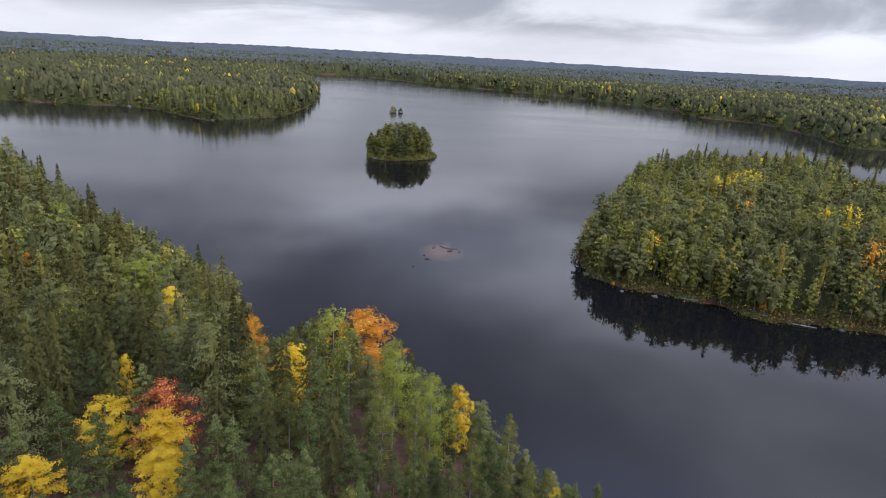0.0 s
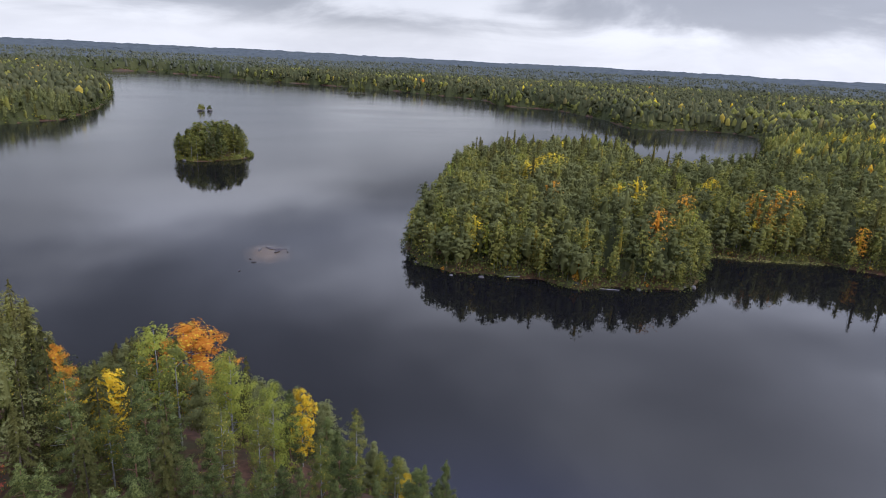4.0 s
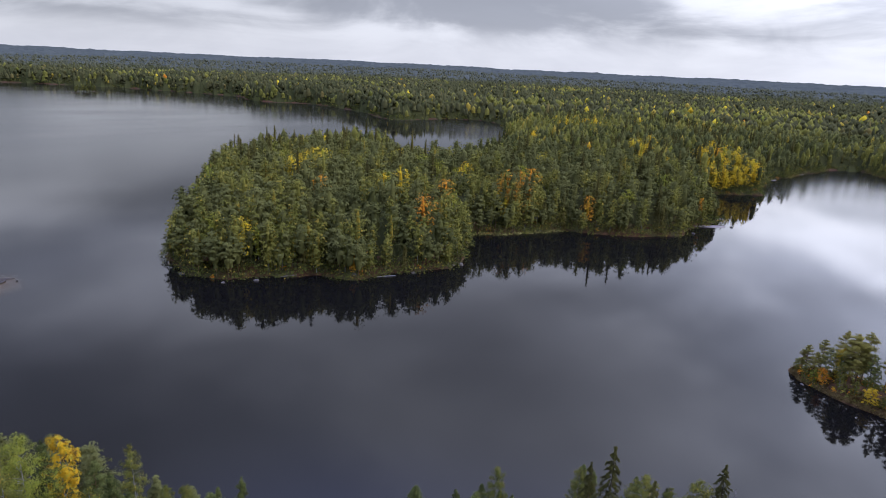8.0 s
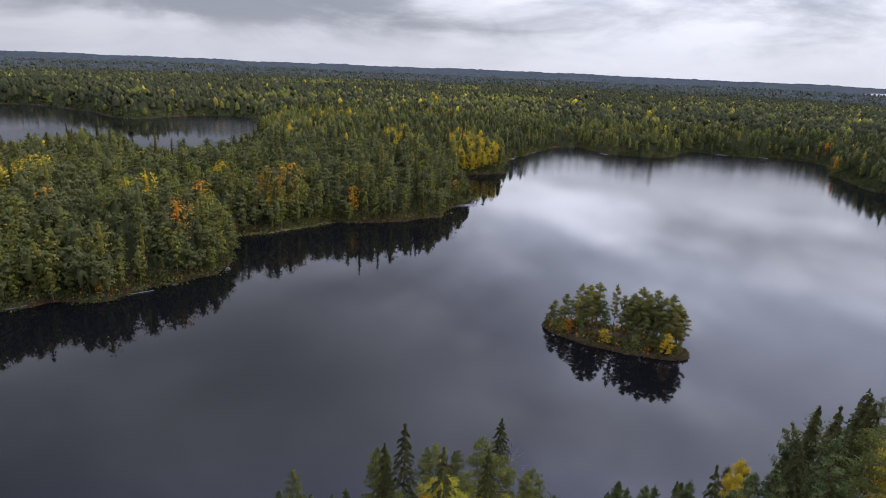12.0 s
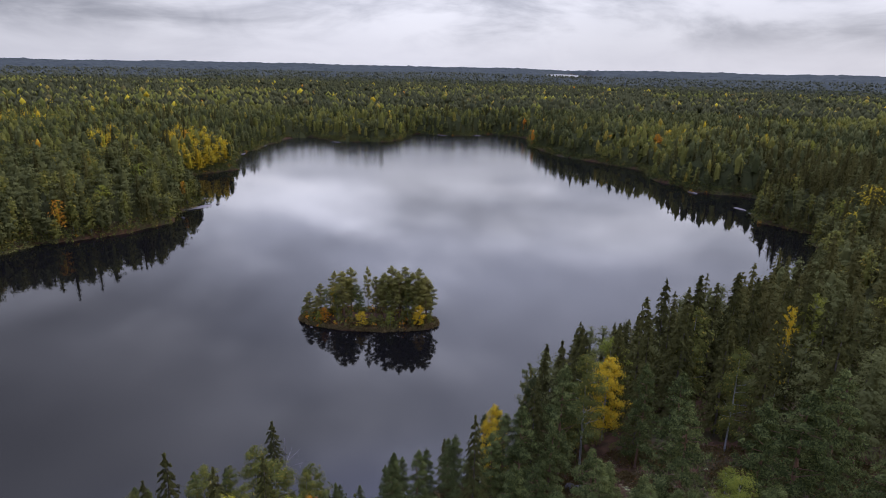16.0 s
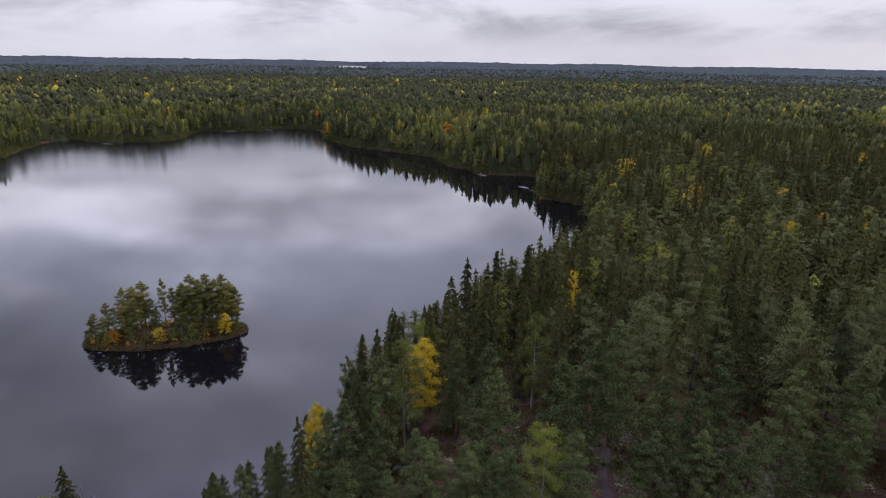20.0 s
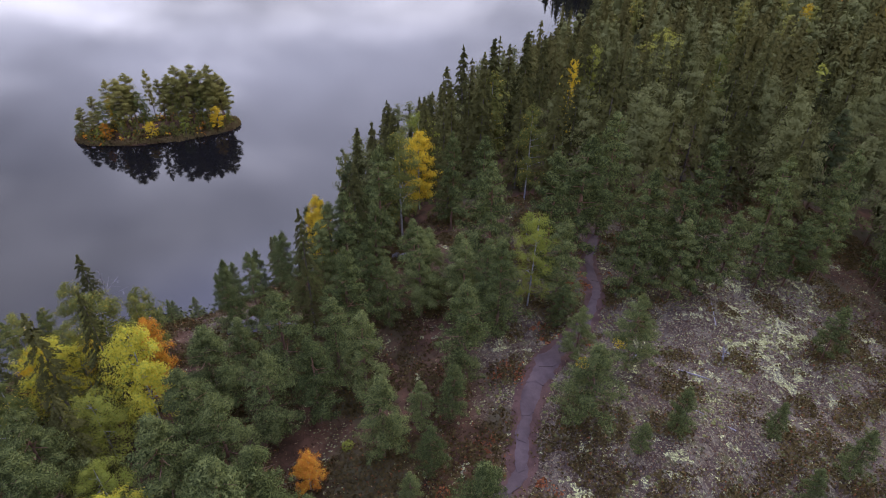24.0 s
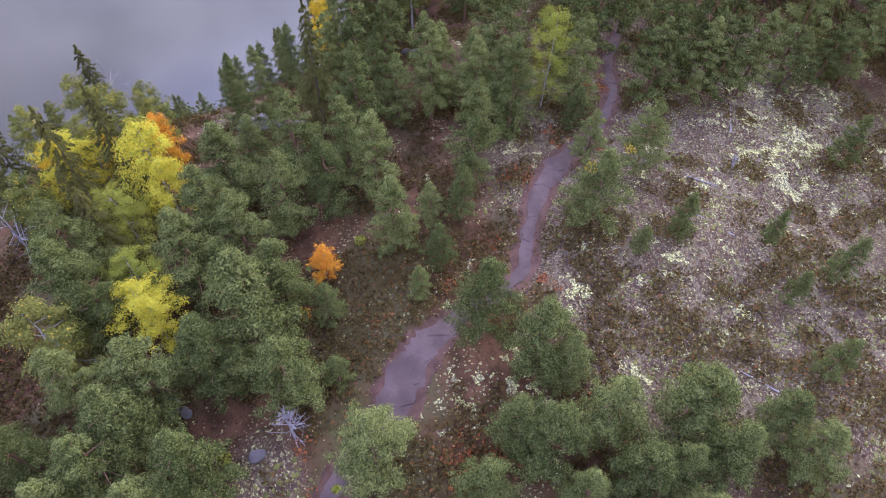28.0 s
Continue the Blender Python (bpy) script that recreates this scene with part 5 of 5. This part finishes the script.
def ribbon(name, material, grow, lift, label, seed):
    """A strip of trodden ground along the path, with a wavering edge."""
    rng = np.random.default_rng(seed)
    n, cols = 260, 9
    line = np.array([on_path((len(PATH_LINE) - 1) * i / (n - 1)) for i in range(n)])
    head = np.gradient(line[:, :2], axis=0)
    head /= np.linalg.norm(head, axis=1)[:, None]
    side = np.stack([-head[:, 1], head[:, 0]], -1)
    wob = np.convolve(rng.normal(0, 1, n + 8), np.ones(5) / 3, "same")[4:-4], np.convolve(rng.normal(0, 1, n + 8), np.ones(5) / 3, "same")[4:-4]
    k = np.linspace(-1, 1, cols)
    half = np.where(k[None] < 0, (line[:, 2] + grow + 0.16 * wob[0])[:, None], (line[:, 2] + grow + 0.16 * wob[1])[:, None])
    at = line[:, None, :2] + side[:, None] * (k * np.maximum(half, 0.15))[..., None]
    z = ground_z(at[..., 0], at[..., 1]) + lift - 0.10 * abs(k) ** 3
    ob = mesh_object(name, np.concatenate([at, z[..., None]], -1).reshape(-1, 3), sheet(n, cols, False), material, True)
    return tagged(ob, label, "path", kind="structure")


ribbon("path_edge", PEAT, 0.55, 0.07, "reddish-brown trodden peat beside the rock path", 91)
trail = ribbon("path", TRODDEN, 0.0, 0.11, "smooth purplish-grey bedrock path worn by feet", 92)
# worn slabs of bedrock in the path, parted by cracks
rng = np.random.default_rng(93)
for i in range(24):
    s = 1.0 + i * 0.6
    cx, cy, half = on_path(s)
    nx, ny, _ = on_path(s + 0.2)
    turn = math.atan2(ny - cy, nx - cx)
    w = np.sort(rng.uniform(0, 6.283, 9))
    along, across = np.cos(w) * 1.15 * rng.uniform(0.8, 1.1, 9), np.sin(w) * half * rng.uniform(0.6, 0.85, 9)
    px, py = cx + along * math.cos(turn) - across * math.sin(turn), cy + along * math.sin(turn) + across * math.cos(turn)
    cz = float(ground_z(np.array([cx]), np.array([cy]))[0])
    pz = ground_z(px, py)
    top = np.stack([px, py, pz + 0.135 + rng.uniform(-0.01, 0.02)], -1)
    v = np.concatenate([top, top - (0, 0, 0.12), [[cx, cy, cz + 0.17]]])
    k = np.arange(9)
    f = [(a, (a + 1) % 9, 18) for a in k] + [(a, a + 9, (a + 1) % 9) for a in k] + [((a + 1) % 9, a + 9, (a + 1) % 9 + 9) for a in k]
    mesh_object("slab", v, f, TRODDEN).parent = trail


def hill_spots(seed, step, box=(-16, -62, 64, 30)):
    rng = np.random.default_rng(seed)
    gx, gy = np.meshgrid(np.arange(box[0], box[2], step), np.arange(box[1], box[3], step))
    x, y = gx.ravel() + rng.uniform(-0.7, 0.7, gx.size) * step, gy.ravel() + rng.uniform(-0.7, 0.7, gx.size) * step
    line = np.array([on_path((len(PATH_LINE) - 1) * i / 120) for i in range(121)])
    gap = np.min(np.hypot(x[:, None] - line[None, :, 0], y[:, None] - line[None, :, 1]) - line[None, :, 2], axis=1)
    return rng, x, y, gap


def blotch(x, y, size, shift):
    return np.array([noise.fractal(Vector((a / size + shift, b / size, shift)), 0.6, 2.2, 4) for a, b in zip(x, y)])


def cushions(name, label, category, x, y, r, h, material, seed):
    """Low uneven cushions on the ground."""
    rng = np.random.default_rng(seed)
    n, sides = len(x), 6
    w = np.arange(sides) * 2 * np.pi / sides + rng.uniform(0, 6, (n, 1))
    rr = r[:, None] * rng.uniform(0.6, 1.3, (n, sides))
    rx, ry = x[:, None] + rr * np.cos(w), y[:, None] + rr * np.sin(w)
    mx, my = x[:, None] + 0.55 * rr * np.cos(w), y[:, None] + 0.55 * rr * np.sin(w)
    z = ground_z(x, y)[:, None]
    zr, zm = ground_z(rx, ry) - 0.03, z + h[:, None] * rng.uniform(0.5, 1.0, (n, sides))
    if n > 6000:
        v = np.concatenate([np.stack([rx, ry, zr], -1), np.stack([x[:, None], y[:, None], z + h[:, None]], -1)], 1)
        f = np.array([(i, (i + 1) % sides, sides) for i in range(sides)])
        f = (f[None] + (sides + 1) * np.arange(n)[:, None, None]).reshape(-1, 3)
        return tagged(mesh_object(name, v.reshape(-1, 3), f, material), label, category, kind="stuff")
    v = np.concatenate([np.stack([rx, ry, zr], -1), np.stack([mx, my, zm], -1), np.stack([x[:, None], y[:, None], z + h[:, None]], -1)], 1)
    i = np.arange(sides)
    j = (i + 1) % sides
    f = np.concatenate([np.stack([i, j, i + sides], -1), np.stack([j, j + sides, i + sides], -1), np.stack([i + sides, j + sides, np.full(sides, 2 * sides)], -1)])
    f = (f[None] + (2 * sides + 1) * np.arange(n)[:, None, None]).reshape(-1, 3)
    return tagged(mesh_object(name, v.reshape(-1, 3), f, material), label, category, kind="stuff")


rng, x, y, gap = hill_spots(94, 0.30)
bareness, patch = open_dome(x, y), blotch(x, y, 3.2, 3.3)
level = patch + 0.35 * bareness + rng.uniform(-0.10, 0.10, len(x)) + 0.25 * blotch(x, y, 0.8, 5.1)
belt = np.exp(-((x - 31) / 8) ** 4 - ((y + 36 + 0.5 * (x - 31)) / 7) ** 4)
for cx, cy, a, b in ((16, -5, 5, 3), (23, 0.8, 3.5, 3), (12.5, 8.5, 3, 2.5)):
    level = level + 0.42 * np.exp(-((x - cx) / a) ** 2 - ((y - cy) / b) ** 2)
level = level + 0.55 * belt
keep = (gap > 0.15) & (bareness > 0.05) & (level > np.quantile(level[bareness > 0.3], 0.50))
n = keep.sum()
cushions("lichen_mat", "pale grey-white reindeer lichen in cushions on bedrock", "lichen", x[keep], y[keep], rng.uniform(0.05, 0.15, n), rng.uniform(0.03, 0.08, n), LICHEN, 95)


def lichen_sheet():
    """Connected ragged mats of lichen: the cells of a jittered grid that lie on the patches."""
    rng = np.random.default_rng(195)
    step = 0.2
    nx, ny = int(56 / step), int(54 / step)
    gx, gy = np.meshgrid(np.arange(nx) * step + 4, np.arange(ny) * step - 56)
    x, y = gx + rng.uniform(-0.45, 0.45, gx.shape) * step, gy + rng.uniform(-0.45, 0.45, gx.shape) * step
    fx, fy = x.ravel(), y.ravel()
    belt = np.exp(-((fx - 31) / 8) ** 4 - ((fy + 36 + 0.5 * (fx - 31)) / 7) ** 4)
    level = 0.7 * blotch(fx, fy, 2.6, 3.3) + 0.55 * blotch(fx, fy, 0.7, 8.4) + rng.normal(0, 0.20, len(fx)) + 0.34 * belt + 0.35 * np.exp(-((fx - 12) / 5) ** 2 - ((fy + 6) / 5) ** 2)
    dome = open_dome(fx, fy)
    line = np.array([on_path((len(PATH_LINE) - 1) * i / 120) for i in range(121)])
    clear = np.ones(len(fx), bool)
    for px, py, half in line:
        clear &= np.hypot(fx - px, fy - py) > half + 0.2
    on = (level > np.quantile(level[dome > 0.4], 0.87)) & (dome > 0.10) & clear
    q = sheet(ny, nx, False)
    q = q[on[q].sum(1) >= 3]
    z = ground_z(x, y) + 0.035 + rng.normal(0, 0.022, x.shape)
    used, back = np.unique(q, return_inverse=True)
    v = np.stack([x, y, z], -1).reshape(-1, 3)[used]
    tagged(mesh_object("lichen_sheet", v, back.reshape(-1, 4), LICHEN), "connected mats of pale yellowish lichen on bedrock", "lichen", kind="stuff")


lichen_sheet()
rng, x, y, gap = hill_spots(196, 0.36)
keep = gap > 0.1
thicket("leaf_litter", "brown fallen leaves, twigs and needles on the ground", "leaf litter", x[keep], y[keep], np.full(keep.sum(), 0.08), 3, 0.085, LITTER, 197, 2.5)
rng, x, y, gap = hill_spots(96, 0.42)
patch = blotch(x, y, 4.0, 9.1)
keep = (gap > 0.3) & (patch > np.quantile(patch, 0.72)) & (open_dome(x, y) > 0.35)
n = keep.sum()
cushions("moss_mat", "yellow-green moss cushions on the bedrock", "moss", x[keep], y[keep], rng.uniform(0.08, 0.24, n), rng.uniform(0.03, 0.07, n), MOSS, 97)
rng, x, y, gap = hill_spots(98, 0.52)
patch, bareness = blotch(x, y, 4.6, 6.2), open_dome(x, y)
level = patch - 0.26 * bareness - 0.25 * np.exp(-((x - 31) / 8) ** 4 - ((y + 36 + 0.5 * (x - 31)) / 7) ** 4)
for cx, cy, a in ((22.3, -21.8, 2.2), (28, -40, 4.5), (24.6, -30, 0.9), (20, 5, 4), (25, 1.5, 2.5), (24, -4, 2.5), (17, -33, 2)):
    level = level + 0.5 * np.exp(-((x - cx) / a) ** 2 - ((y - cy) / a) ** 2)
keep = (gap > 0.45) & (level > np.quantile(level, 0.45))
thicket("heather_mat", "dark brown heather and bilberry on the hilltop", "heather", x[keep], y[keep], np.full(keep.sum(), 0.52), 26, 0.115, HEATHER, 99, 1.3)
rng, x, y, gap = hill_spots(101, 0.6)
patch = blotch(x, y, 3.0, 14.5)
close = (gap > 0.2) & (gap < 2.6) & (patch > 0.50)
rusty = (np.hypot(x - 9.9, y + 4.8) < 2.1) | (np.hypot(x - 15, y + 11) < 1.2)
keep = close | rusty
thicket("rusty_heath", "rust-red withered shrubs beside the path", "bushes", x[keep], y[keep], np.full(keep.sum(), 0.34), 14, 0.12, RUST, 102, 1.4)
for k, (cx, cy, h, material, words) in enumerate([(31, -19.5, 0.9, YELLOW, "small yellow birch bush"), (27.2, -0.5, 0.8, LIME, "small yellow-green bush on the heath"), (22, 4, 0.8, ORANGE, "small orange rowan bush"),
                                                  (13.5, 9.3, 0.9, LIME, "small green juniper bush among bedrock"), (10.5, 3.2, 0.5, LIME, "small yellow-green bush on the heath"),
                                                  (33, -24, 0.9, YELLOW, "small yellow birch bush"), (21.5, -8.5, 0.8, LIME, "small green juniper bush on the heath")]):
    ob = thicket("bush", words, "bush", np.array([cx]), np.array([cy]), np.array([h]), 160, 0.10, material, 110 + k, 0.8)
    del ob["kind"]
for i, (x, y, a) in enumerate([(17.4, 12.4, 0.7), (16.9, 11.6, 0.5), (53.5, -9.5, 0.8), (54.5, -8.6, 0.6), (47, 6.5, 1.6), (46, 4.6, 1.1), (44.5, 3, 0.9), (48.5, 8.5, 1.2),
                               (50.5, -2.5, 0.7), (38, -4, 0.6), (13.2, 7.4, 0.6)]):
    boulder(x, y, a, a * 0.7, a * 0.55, 130 + i, STONE, "boulder", "lichen-grey granite boulder on the hilltop")


def snag(x, y, h, seed, label, twigs):
    """A dead grey tree: stem and bare forked branches."""
    rng = np.random.default_rng(seed)
    base = new("dead_tree")
    z = float(ground_z(np.array([x]), np.array([y]))[0])
    base.matrix_basis = pose(x, y, z)
    mesh_object("trunk", *tube((0, 0, -0.3), (0.3, 0.1, h), 0.10, 0.02, 6), DEAD_WOOD, True).parent = base
    for i in range(twigs):
        s, w = rng.uniform(0.2, 0.95), rng.uniform(0, 6.28)
        a = np.array((0.3 * s, 0.1 * s, h * s))
        reach = h * 0.42 * (1.15 - s)
        b = a + (reach * np.cos(w), reach * np.sin(w), 0.4 * reach)
        sticks = [tube(a, b, 0.03, 0.012, 4)]
        for j in range(4):
            p = a + (b - a) * rng.uniform(0.3, 1)
            sticks.append(tube(p, p + rng.normal(0, 0.28, 3) * reach + (0, 0, 0.1), 0.014, 0.005, 3))
        mesh_object("branch", *joined(sticks), DEAD_WOOD).parent = base
    return tagged(base, label, "dead tree", "dead trees")


snag(13.9, 5.2, 3.4, 5, "bleached grey dead pine with bare branches", 36)
snag(34, 24.5, 7.5, 6, "bare grey rowan with leafless twigs", 18)
snag(57.5, 22.0, 9.0, 7, "thin dead spruce stem by the shore", 10)
snag(58.5, 24.5, 8.0, 8, "thin dead spruce stem by the shore", 8)
snag(29, -31, 1.6, 9, "small grey dead juniper on bedrock", 10)


def log(ax, ay, bx, by, r):
    za, zb = (max(0.02, float(v)) + r * 0.8 for v in ground_z(np.array([ax, bx]), np.array([ay, by])))
    ob = mesh_object("log", *tube((ax, ay, za), (bx, by, zb), r, r * 0.6, 8), DEAD_WOOD, True)
    return tagged(ob, "bleached grey fallen log on the ground", "log", "fallen logs")


for place in [(28.5, -26.5, 27.2, -28.6, 0.07), (33, -33, 36, -34.5, 0.06), (22, -27, 24.5, -25.2, 0.06), (30.5, -23.5, 32.0, -25.5, 0.05),
              (92, 142, 97, 140, 0.18), (69, 156, 73, 154.2, 0.15), (10.4, -24, 12.2, -22.4, 0.06)]:
    log(*place)
